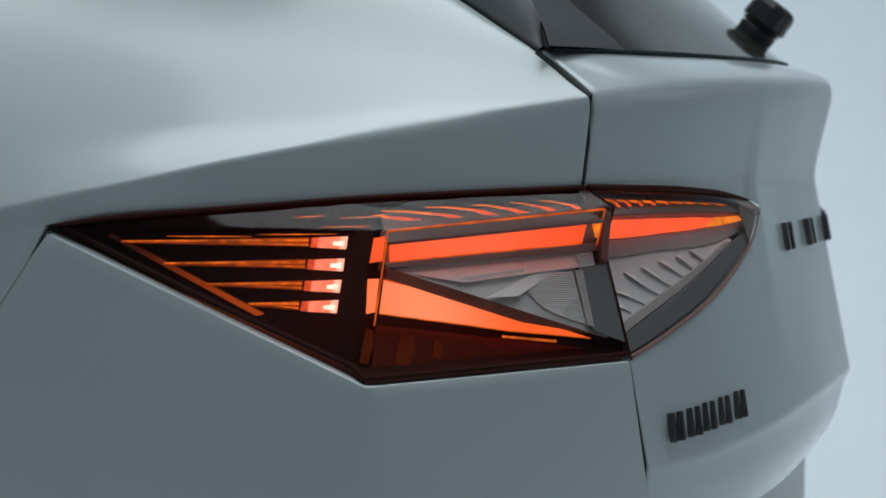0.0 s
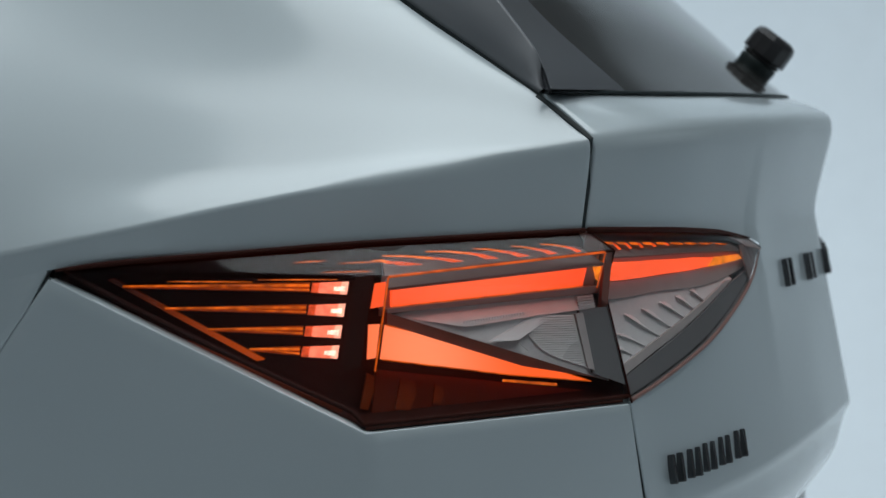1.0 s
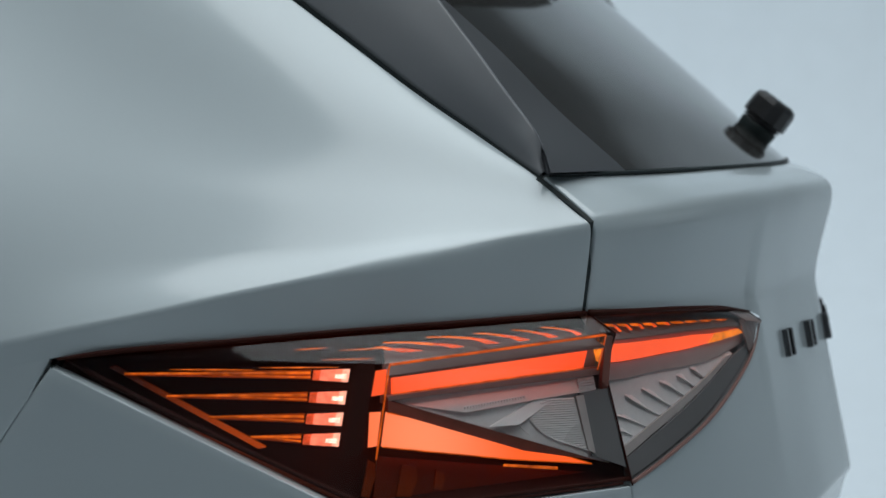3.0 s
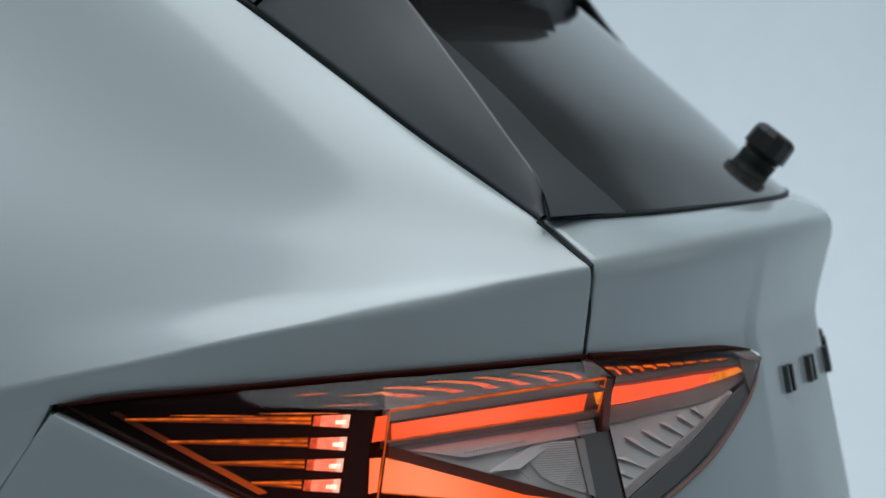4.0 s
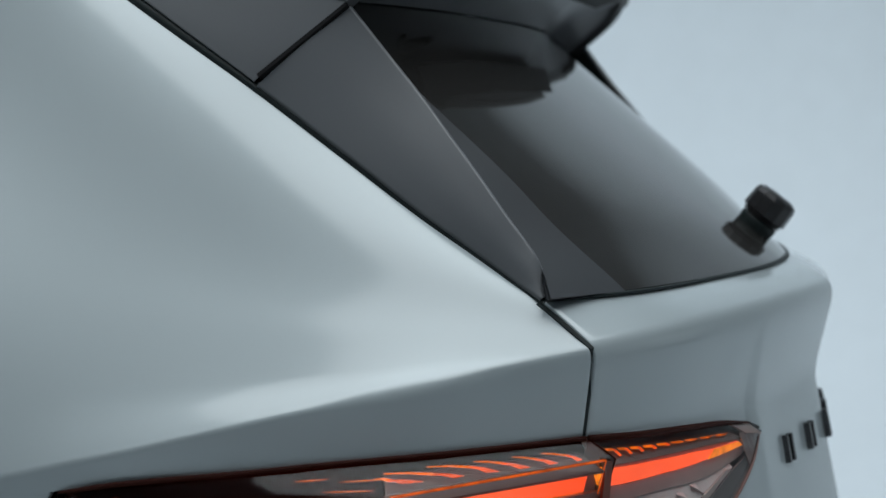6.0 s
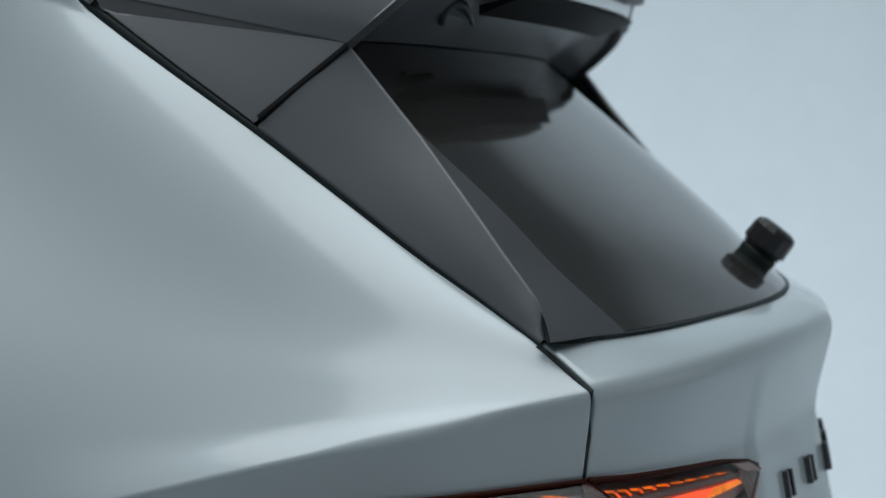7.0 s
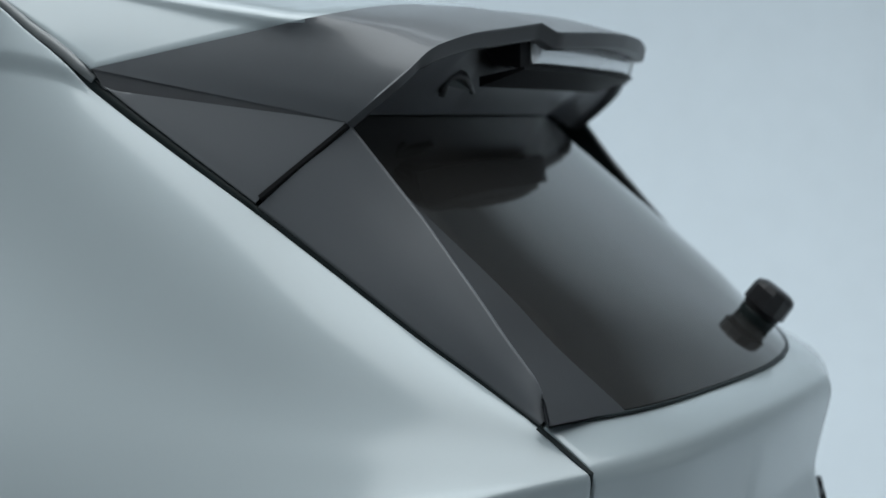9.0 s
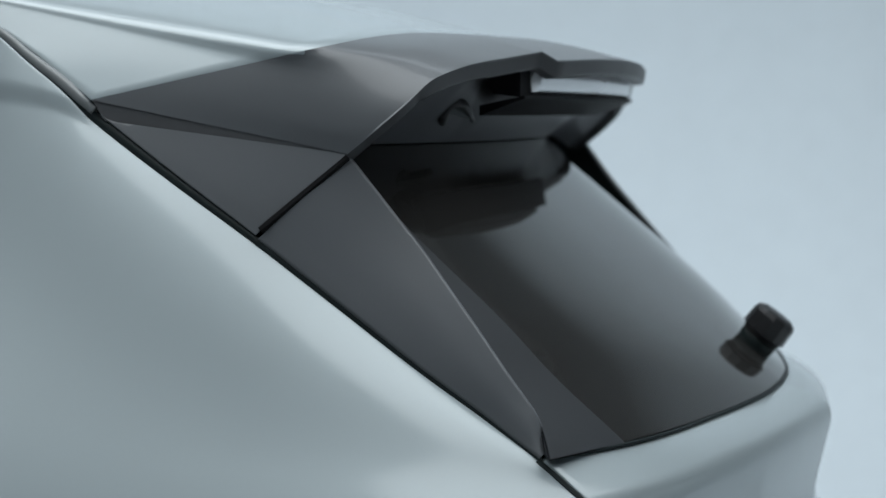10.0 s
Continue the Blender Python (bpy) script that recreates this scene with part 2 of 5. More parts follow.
# the lamp on the tailgate: upper edge, ridge, and foot
GATE_TOP = [(0.0, -0.590, 0.157, 0.997), (0.3, -0.545, 0.118, 0.9955), (0.6, -0.465, 0.080, 0.991), (0.85, -0.365, 0.050, 0.982), (1.0, -0.302, 0.033, 0.973)]
GATE_RIDGE = [(0.0, -0.589, 0.126, 0.976), (0.3, -0.535, 0.099, 0.975), (0.6, -0.450, 0.065, 0.973), (0.85, -0.350, 0.032, 0.968), (1.0, -0.296, 0.017, 0.961)]
GATE_FOOT = [(0.0, -0.592, 0.107, 0.822), (0.15, -0.555, 0.094, 0.8300), (0.3, -0.515, 0.077, 0.843), (0.6, -0.420, 0.0445, 0.8775), (0.85, -0.318, 0.0245, 0.926), (1.0, -0.284, 0.022, 0.956)]


GATE_FOLD = [(0.0, 0.27), (0.3, 0.29), (0.6, 0.36), (0.85, 0.55), (1.0, 0.60)]


def gate_fold(a):
    return float(np.interp(a, [r[0] for r in GATE_FOLD], [r[1] for r in GATE_FOLD]))


def on_gate(a, b, depth=0.0):
    """A place on the tailgate's lamp: a from the split to the inner tip, b from 0 at the ridge over the hollow to 1 at the foot (below 0: the top face)."""
    r = along(GATE_RIDGE, a)[0]
    if b < 0:
        return r + (along(GATE_TOP, a)[0] - r) * -b + depth * np.array((0.2, 0.3, -0.93))
    m = gate_fold(a)
    hollow = (b / m if b < m else (1 - b) / (1 - m)) * 0.024 * max(0.0, 1 - a)**1.4
    return r + (along(GATE_FOOT, a)[0] - r) * b + (depth + hollow) * np.array((0.55, 0.83, 0.0))

# ---------------------------------------------------------------- mesh helpers
def link_mesh(name, verts, faces, material, parent=None, label="", smooth=True):
    me = bpy.data.meshes.new(name)
    me.from_pydata([tuple(map(float, v)) for v in verts], [], faces)
    bm = bmesh.new()
    bm.from_mesh(me)
    bmesh.ops.remove_doubles(bm, verts=bm.verts, dist=0.0002)
    bmesh.ops.recalc_face_normals(bm, faces=bm.faces)
    for f in bm.faces:
        f.smooth = smooth
    bm.to_mesh(me)
    bm.free()
    me.materials.append(material)
    ob = new(name, me)
    if parent is not None:
        ob.parent = parent
    if label:
        ob["label"] = label
    return ob


def part(name, bm, material, parent, label="", smooth=False):
    """Links a bmesh as one mesh object under a thing or a part."""
    bmesh.ops.recalc_face_normals(bm, faces=bm.faces)
    for f in bm.faces:
        f.smooth = smooth
    me = bpy.data.meshes.new(name)
    bm.to_mesh(me)
    bm.free()
    me.materials.append(material)
    ob = new(name, me)
    if parent is not None:
        ob.parent = parent
    if label:
        ob["label"] = label
    return ob


def grid_faces(n, m, start=0):
    return [(start + i * m + j, start + i * m + j + 1, start + (i + 1) * m + j + 1, start + (i + 1) * m + j) for i in range(n - 1) for j in range(m - 1)]


def rounded(rows, radii, steps=5):
    """Rows of points (each n x 3) joined across by straight stretches, with arcs of the given radii at the inner rows."""
    out = []
    last = len(rows) - 1
    for k, row in enumerate(rows):
        if k in (0, last):
            out.append(row)
            continue
        a, b = rows[k - 1] - row, rows[k + 1] - row
        la, lb = np.linalg.norm(a, axis=1)[:, None] + 1e-9, np.linalg.norm(b, axis=1)[:, None] + 1e-9
        ra, rb = np.minimum(radii[k], 0.45 * la), np.minimum(radii[k], 0.45 * lb)
        p, q = row + a / la * ra, row + b / lb * rb
        for u in np.linspace(0, 1, steps):
            out.append((1 - u)**2 * p + 2 * u * (1 - u) * row + u**2 * q)
    return out


def dense(rows, step):
    """Adds straight rows where two rows lie further apart than step."""
    out = [rows[0]]
    for a, b in zip(rows, rows[1:]):
        k = max(1, int(np.ceil(np.linalg.norm(b - a, axis=1).max() / step)))
        out += [a + (b - a) * i / k for i in range(1, k + 1)]
    return out


def normals_of(g):
    du, dv = np.gradient(g, axis=0), np.gradient(g, axis=1)
    n = np.cross(du, dv)
    return n / (np.linalg.norm(n, axis=2)[:, :, None] + 1e-12)


def folded(g, out_dir, gap=(1, 1, 1, 1), inset=0.0022, fold=0.014, lip=0.0016, crown=(0.7, 0.4, 1.4), side_lip=0.0012):
    """A sheet-metal panel: the grid g (n x m x 3) set back from its seams, with edges that roll inwards. gap: which of the sides (first row, last row, first column, last column) have a seam."""
    g = g.copy()

    def unit(v):
        return v / (np.linalg.norm(v, axis=-1)[..., None] + 1e-12)

    def drawn_in(line):
        """A row of points from a seam inwards, drawn in by the inset without folding over."""
        d = np.concatenate([[0], np.cumsum(np.linalg.norm(np.diff(line, axis=0), axis=1))])
        reach = min(0.05, d[-1] * 0.5)
        to = np.where(d < reach, inset + d * (1 - inset / reach), d)
        return np.stack([np.interp(to, d, line[:, k]) for k in range(3)], axis=1)
    for j in range(g.shape[1]):
        if gap[0]:
            g[:, j] = drawn_in(g[:, j])
        if gap[1]:
            g[:, j] = drawn_in(g[::-1, j])[::-1]
    for i in range(g.shape[0]):
        if gap[2]:
            g[i] = drawn_in(g[i])
        if gap[3]:
            g[i] = drawn_in(g[i][::-1])[::-1]
    nrm = normals_of(g)
    if (nrm.mean(axis=(0, 1)) @ np.array(out_dir)) < 0:
        nrm = -nrm
    n, m = g.shape[:2]
    verts = list(g.reshape(-1, 3))
    faces = grid_faces(n, m)

    def skirt(idx, pts, away, nn):
        base = len(verts)
        run = unit(np.gradient(pts, axis=0))
        away = unit(away - (away * run).sum(axis=1)[:, None] * run)
        w = lip if np.isscalar(lip) else np.asarray(lip)[:, None] if len(lip) == len(pts) else side_lip
        rings = [pts + away * w * crown[0] - nn * w * crown[1], pts + away * w - nn * w * crown[2], pts + away * w - nn * fold]
        prev = idx
        for r in rings:
            cur = list(range(len(verts), len(verts) + len(pts)))
            verts.extend(r)
            for i in range(len(pts) - 1):
                faces.append((prev[i], prev[i + 1], cur[i + 1], cur[i]))
            prev = cur
        return base
    if gap[0]:
        skirt([j for j in range(m)], g[0], unit(g[0] - g[1]), nrm[0])
    if gap[1]:
        skirt([(n - 1) * m + j for j in range(m)], g[-1], unit(g[-1] - g[-2]), nrm[-1])
    if gap[2]:
        skirt([i * m for i in range(n)], g[:, 0], unit(g[:, 0] - g[:, 1]), nrm[:, 0])
    if gap[3]:
        skirt([i * m + m - 1 for i in range(n)], g[:, -1], unit(g[:, -1] - g[:, -2]), nrm[:, -1])
    return verts, faces


def mirror_of(ob, name):
    """The same part on the car's other side."""
    me = ob.data.copy()
    me.transform(Matrix.Diagonal((-1, 1, 1, 1)))
    me.flip_normals()
    twin = new(name, me)
    twin.parent = ob.parent
    for mod in ob.modifiers:
        if mod.type == "SOLIDIFY":
            s = twin.modifiers.new("thickness", "SOLIDIFY")
            s.thickness, s.offset, s.use_rim = mod.thickness, mod.offset, mod.use_rim
    if "label" in ob:
        twin["label"] = ob["label"]
    return twin


def slab(fn, outline, d0, d1):
    """A plate with the given outline on a lamp's face, from depth d0 to d1."""
    bm = bmesh.new()
    a = [bm.verts.new(fn(q[0], q[1], d0 + (q[2] if len(q) > 2 else 0.0))) for q in outline]
    b = [bm.verts.new(fn(q[0], q[1], d1 + (q[2] if len(q) > 2 else 0.0))) for q in outline]
    bm.faces.new(a)
    bm.faces.new(b[::-1])
    n = len(a)
    for i in range(n):
        bm.faces.new((a[i], b[i], b[(i + 1) % n], a[(i + 1) % n]))
    return bm


def rod(points, radii, sides=8, flat=1.0):
    """A tapered, bent rod with closed ends."""
    bm = bmesh.new()
    pts = [Vector(p) for p in points]
    rings = []
    for i, p in enumerate(pts):
        d = (pts[min(i + 1, len(pts) - 1)] - pts[max(i - 1, 0)]).normalized()
        u = d.cross(Vector((0, 0, 1)))
        u = u.normalized() if u.length > 1e-4 else Vector((1, 0, 0))
        v = d.cross(u)
        rings.append([bm.verts.new(p + radii[i] * (math.cos(k) * u + flat * math.sin(k) * v)) for k in (2 * math.pi * j / sides for j in range(sides))])
    for a, b in zip(rings, rings[1:]):
        for j in range(sides):
            bm.faces.new((a[j], a[(j + 1) % sides], b[(j + 1) % sides], b[j]))
    bm.faces.new(rings[0][::-1])
    bm.faces.new(rings[-1])
    return bm


def block(centre, size, m=None, bevel=0.0):
    bm = bmesh.new()
    bmesh.ops.create_cube(bm, size=1)
    bmesh.ops.scale(bm, vec=size, verts=bm.verts)
    if bevel:
        bmesh.ops.bevel(bm, geom=list(bm.edges), offset=bevel, segments=2, profile=0.5, affect="EDGES")
    if m is not None:
        bmesh.ops.transform(bm, matrix=m, verts=bm.verts)
    bmesh.ops.translate(bm, vec=centre, verts=bm.verts)
    return bm


# ---------------------------------------------------------------- the studio
def box_wall(name, lo, hi, material, label, category):
    lo, hi = Vector(lo), Vector(hi)
    ob = part(name, block((lo + hi) / 2, hi - lo), material, None)
    return tagged(ob, label, category, kind="structure")


def sweep():
    """The light backdrop: floor and wall in one curved sheet."""
    ys = np.linspace(-8, 10, 25)
    prof = [(-6.0, 0.0), (3.0, 0.0)] + [(3.0 + 2.1 * math.sin(a), 2.1 - 2.1 * math.cos(a)) for a in np.linspace(0.1, math.pi / 2, 14)] + [(5.1, 7.0)]
    verts = [(x, y, z) for x, z in prof for y in ys]
    ob = link_mesh("floor", verts, grid_faces(len(prof), len(ys)), M["cyclorama"])
    so = ob.modifiers.new("thickness", "SOLIDIFY")
    so.thickness, so.offset = 0.05, -1 if ob.data.polygons[0].normal.z > 0 else 1
    return tagged(ob, "pale blue-grey seamless studio floor curving up into a wall", "studio floor", kind="structure")


sweep()
# unseen walls and ceiling, added to close the room and bounce the light
box_wall("wall_west", (-6.2, -8, 0), (-6.0, 10, 7.0), M["west_wall"], "unseen darker grey studio wall added for bounce and reflections", "wall")
box_wall("wall_south", (-6.2, -8.2, 0), (5.3, -8.0, 7.0), M["grey_wall"], "unseen grey studio wall added to bounce light", "wall")
box_wall("wall_north", (-6.2, 10.0, 0), (5.3, 10.2, 7.0), M["grey_wall"], "unseen grey studio wall added to bounce light", "wall")
box_wall("ceiling", (-6.2, -8.2, 7.0), (5.3, 10.2, 7.2), M["ceiling_paint"], "unseen pale studio ceiling added to bounce light", "ceiling")

# ---------------------------------------------------------------- the car
car = new("car")
tagged(car, "silver-grey electric estate car with lit tail lamps on a studio floor", "car")


def quarter_panel():
    """Rear side panel above the lamp: from the front edge to the tailgate seam, full below the pillar, hollow above the crease."""
    s = np.concatenate([np.linspace(-0.4, -0.14, 8), np.linspace(-0.12, 0.2, 33), np.linspace(0.225, 1.0, 32), np.linspace(1.008, 1.046, 7)])
    crease = along(CREASE, s)
    st_top = -0.4 + (s + 0.4) / 1.446 * 1.355
    top = along(PILLAR, st_top)
    low = along(LAMP_TOP, 0.1 + np.maximum(0, s - 0.1) / 0.946 * 0.932)
    low = np.where((s < 0.1)[:, None], crease + (along(LAMP_TOP, 0.1) - along(CREASE, 0.1)), low)
    # the face between the two edges follows calm curves; the edges' own turns die out close to them
    calm = np.stack([np.polyval(np.polyfit(s, top[:, k], 4), s) for k in range(3)], axis=1)
    calm_low = np.stack([np.polyval(np.polyfit(s, crease[:, k], 4), s) for k in range(3)], axis=1)
    ease = np.clip((s + 0.25) / 0.85, 0, 1)
    ease = (ease * ease * (3 - 2 * ease))[:, None]
    late = np.clip((s - 0.4) / 0.5, 0, 1)[:, None]
    lean, wave = -0.006 + 0.016 * ease, -0.014 + 0.027 * ease
    span = np.linalg.norm(crease - top, axis=1)[:, None]
    rows = []
    for v in np.concatenate([np.linspace(0, 0.30, 61), np.linspace(0.32, 1, 30)]):
        p = calm + (calm_low - calm) * v + (top - calm) * (1 - v)**10 + (crease - calm_low) * v**10
        out = lean * math.sin(math.pi * v) + wave * math.sin(2 * math.pi * v)
        q = max(0.0, (v - 0.7) / 0.3)
        out = out - 0.005 * 6.75 * q * q * (1 - q) * ease
        out = out + 0.008 * ease * max(0.0, (v - 0.92) / 0.08)**2
        out = out + HOLLOWING * (1 - 0.4 * late) / (2 * math.pi) * (math.cos(2 * math.pi * v) - 1)
        p = p + span * out * np.array((-0.75, -0.25, 0.55))
        # a narrow facet that runs back from the roof side and dies out at the pillar
        mid = 0.010 + 0.58 * np.maximum(0, 0.148 - st_top)
        step = np.clip((v - mid) / 0.030 + 0.5, 0, 1)
        rise = np.clip((0.168 - st_top) / 0.045, 0, 1)
        p = p + (FACET * rise * (1 - step))[:, None] * np.array((-0.8, -0.2, 0.5))
        rows.append(p)
    r = np.clip(0.004 + 0.024 * (s - 0.55) / 0.5, 0.004, 0.030)[:, None]
    full = rounded([rows[-5], rows[-1], low], [0, r, 0], 8)
    g = np.array(rows[:-5] + full)
    # towards the seam the crease softens into a full round
    soft = 0.5 * np.clip((s - 0.90) / 0.14, 0, 1)[None, :, None]
    for _ in range(12):
        g[-22:-1] += soft * ((g[-23:-2] + g[-21:]) / 2 - g[-22:-1])
    return g, s


FACET, HOLLOWING = 0.006, 0.075
g, st = quarter_panel()
g = np.array(dense(list(g), 0.03))
v, f = folded(g, (-1, -0.3, 0.3), (1, 0, 0, 1), inset=0.003, lip=0.001)
# below the lamp's tip the panel goes on down in front of the bumper seam
SEAM = [(0.0, -0.869, 0.614, 0.957), (0.11, -0.8725, 0.640, 0.9223), (0.22, -0.876, 0.6639, 0.8871), (0.33, -0.878, 0.6916, 0.8474), (0.66, -0.882, 0.752, 0.70), (1.0, -0.882, 0.777, 0.55)]
SEAM_TOP = np.array(SEAM[0][1:])
front = np.where(st < 0.1)[0][::-1]
head = np.array([g[-1, i] for i in front])
down = along(SEAM, np.linspace(0, 1, 12))
sheet = []
for k, q in enumerate(down):
    w = np.linspace(0, 1, len(front))
    foot_x = np.array([q + (np.array((-0.915, 1.0, q[2])) - q) * u for u in w])
    first = head + (q - head[0])
    mix = min(1.0, k / 3.0)
    row = first * (1 - mix) + foot_x * mix
    row[0] = q
    sheet.append(row)
sheet[0] = head
v2, f2 = folded(np.array(sheet), (-1, 0, 0), (0, 0, 1, 0), inset=0.0030)
quarter = link_mesh("quarter_panel", list(v) + list(v2), f + [tuple(i + len(v) for i in q) for q in f2], M["paint"], car, "satin silver-grey painted rear side panel")


def bumper():
    """Corner of the bumper under the lamp, with a soft edge below the lamp's corner."""
    n = 24
    rows = []
    for k in np.linspace(0, 1, 24):
        a = along(SEAM, k)[0]
        c = LOW_A + (np.array((-0.820, 0.308, 0.55)) - LOW_A) * k
        b = LOW_B + (np.array((-0.545, 0.078, 0.55)) - LOW_B) * k
        u = np.linspace(0, 1, n)[:, None]
        side = a + (c - a) * u + np.array((-0.010 * math.sin(math.pi * 0.5 * k), 0, 0)) * np.sin(math.pi * u)
        rear = c + (b - c) * u[1:] + np.array((-0.006, -0.006, 0)) * math.sin(math.pi * 0.5 * k) * np.sin(math.pi * u[1:])
        row = np.concatenate([side, rear])
        # soften the corner below the lamp
        for _ in range(int(min(2, 12 * k))):
            row[n - 3:n + 2] += 0.5 * ((row[n - 4:n + 1] + row[n - 2:n + 3]) / 2 - row[n - 3:n + 2])
        rows.append(row)
    g = np.array(rows)
    low2 = g[-1] + np.array((0.06, 0.05, -0.27))
    return np.concatenate([g, [g[-1] + (low2 - g[-1]) * k for k in (0.25, 0.5, 0.75, 1.0)]])


v, f = folded(bumper(), (-0.8, -0.5, 0), (1, 0, 1, 1), inset=0.0012, crown=(0.12, 0.06, 1.0), lip=[0.001, 0.002, 0.0026] + [0.0031] * 19 + [0.0026, 0.002] + [0.0010] * 23, side_lip=0.0025)
bump = link_mesh("bumper_corner", v, f, M["paint"], car, "satin silver-grey painted bumper corner")


def tailgate():
    """Full width: the ledge under the window, the hollow face, the lip and the part under it, left open where the lamps sit."""
    xs = np.concatenate([np.linspace(0.594, 0.50, 14), np.linspace(0.485, 0.31, 16), np.linspace(0.302, 0.0, 20)])
    win, sho, hol, lip, und = (along(t, xs) for t in (WIN_BOTTOM, SHOULDER, HOLLOW, LIP, UNDER))
    # the lamp's edges, where there is a lamp
    gt, gf = np.array(GATE_TOP), np.array(GATE_FOOT)
    tip = 0.297
    ta, tb = np.empty((len(xs), 3)), np.empty((len(xs), 3))
    for i, x in enumerate(xs):
        if x > tip:
            at = np.interp(-x, gt[:, 1], gt[:, 0])
            af = np.interp(-x, gf[:, 1], gf[:, 0])
            ta[i], tb[i] = along(GATE_TOP, at)[0], along(GATE_FOOT, af)[0]
        else:
            z = 0.965
            q = (hol[i][2] - z) / (hol[i][2] - lip[i][2])
            ease = max(0.0, (x - 0.12) / (tip - 0.12))**2
            ta[i] = tb[i] = hol[i] + (lip[i] - hol[i]) * q + np.array((0, -0.008 * ease, 0))
    ledge = win * 0.5 + sho * 0.5 + np.array((0, -0.003, 0.004)) * np.interp(xs, [0, 0.35, 0.55], [1.0, 0.7, 0.1])[:, None]
    upper = rounded([win, ledge, sho, hol * 0.6 + ta * 0.4, ta], [0, 0.03, np.interp(xs, [0, 0.4, 0.59], [0.032, 0.022, 0.016])[:, None], 0.04, 0], 7)
    full = lip * 0.48 + und * 0.52 + np.array((0, -0.010, -0.006)) * np.interp(xs, [0.0, 0.35, 0.56], [1.0, 0.8, 0.15])[:, None]
    neck = lip * 0.86 + und * 0.14 + np.array((0, 0.0005, 0.0)) * np.interp(xs, [0.0, 0.35, 0.56], [1.0, 0.8, 0.0])[:, None]
    lower = rounded([tb, lip, neck, full, und], [0, 0.006, 0.02, 0.05, 0], 7)
    upper, lower = np.array(dense(upper, 0.02)), np.array(dense(lower, 0.02))
    hold = (np.linspace(0, 1, len(upper)) < 0.55)[:, None, None] * 0.5
    for _ in range(40):
        upper[1:, 1:30] += hold[1:] * ((upper[1:, :29] + upper[1:, 2:31]) / 2 - upper[1:, 1:30])
    out = []
    for rows in (upper, lower):
        half = np.array(rows)
        other = half[:, ::-1].copy()
        other[:, :, 0] *= -1
        out.append(np.concatenate([half, other[:, 1:]], axis=1))
    return out


up, lo = tailgate()
v1, f1 = folded(up, (0, -1, 0), (1, 0, 1, 1), inset=0.0028)
v2, f2 = folded(lo, (0, -1, 0), (0, 0, 1, 1), inset=0.0009)
gate = link_mesh("tailgate", v1 + v2, f1 + [tuple(i + len(v1) for i in q) for q in f2], M["paint"], car, "satin silver-grey painted tailgate")


def under_gate():
    """Bumper step and plate recess below the tailgate, and the rest of the bumper down to its foot."""
    xs = np.linspace(0.575, 0.0, 24)
    a = along(UNDER, np.minimum(xs, 0.594)) + np.array((0, 0.012, -0.004))
    a[:, 0] = -xs
    b = a + np.array((0, 0.03, -0.03))
    c = b + np.array((0, -0.012, -0.06))
    d = c + np.array((0, 0.01, -0.25))
    rows = np.array(rounded([a, b, c, d], [0, 0.01, 0.02, 0], 4))
    other = rows[:, ::-1].copy()
    other[:, :, 0] *= -1
    return np.concatenate([rows, other[:, 1:]], axis=1)


ug = under_gate()
link_mesh("bumper_middle", list(ug.reshape(-1, 3)), grid_faces(*ug.shape[:2]), M["paint"], car, "satin silver-grey bumper middle below the tailgate")
plate = part("plate_holder", block((0.0, 0.042, 0.56), (0.54, 0.03, 0.12), None, 0.006), M["grey_plastic"], car, "grey plate holder with a blank plate")
part("plate_board", block((0.0, 0.024, 0.56), (0.52, 0.004, 0.11), None, 0.001), M["white_plate"], plate)

# ---------------------------------------------------------------- rear window, side blades, spoiler and roof
GLASS = [(1.128, 0.030, 0.139, 0.497), (1.19, 0.104, 0.206, 0.496), (1.254, 0.180, 0.269, 0.492), (1.353, 0.296, 0.382, 0.482), (1.46, 0.421, 0.498, 0.470)]


def glass_at(x, z):
    mid, side, half = along(GLASS, z)[0]
    q = abs(x) / half
    bend = 0.35 * q**2 + 0.65 * q**3.2
    foot_mid, foot_side = along(GLASS, 1.1385)[0][:2]
    sit = along(WIN_BOTTOM, abs(x))[0][1] + 0.001 - (foot_mid + (foot_side - foot_mid) * bend)
    low = float(np.clip((1.23 - z) / 0.09, 0, 1))
    return np.array((x, mid + (side - mid) * bend + sit * low * low * (3 - 2 * low), z))


def rear_window():
    zs = np.linspace(1.1385, 1.46, 18)
    rows = []
    for z in zs:
        half = along(GLASS, z)[0][2]
        rows.append([glass_at(x, z) for x in np.linspace(-half, half, 41)])
    g = np.array(rows)
    ob = link_mesh("rear_window", list(g.reshape(-1, 3)), grid_faces(*g.shape[:2]), M["dark_glass"], car, "dark tinted curved rear window glass")
    so = ob.modifiers.new("thickness", "SOLIDIFY")
    so.thickness, so.offset = 0.004, 0
    so.use_rim = False
    return ob


rear_window()


def window_frame():
    """Thin black rubber seal where the glass meets the tailgate, with a ledge under it."""
    xs = np.linspace(-0.585, 0.585, 81)
    pts = []
    for x in xs:
        w = along(WIN_BOTTOM, abs(x))[0]
        pts.append(np.array((x, w[1] - 0.0035, w[2] + 0.0010)))
    seal = part("window_seal", rod(pts, [0.0021] * len(pts), 8), M["rubber"], car, "black rubber seal under the rear window", True)
    rows = [np.array([p + np.array((0, dy, dz)) for p in pts]) for dy, dz in ((0.001, 0.001), (0.03, 0.000), (0.05, -0.02))]
    g = np.array(rows)
    link_mesh("ledge", list(g.reshape(-1, 3)), grid_faces(*g.shape[:2]), M["rubber"], seal)


window_frame()
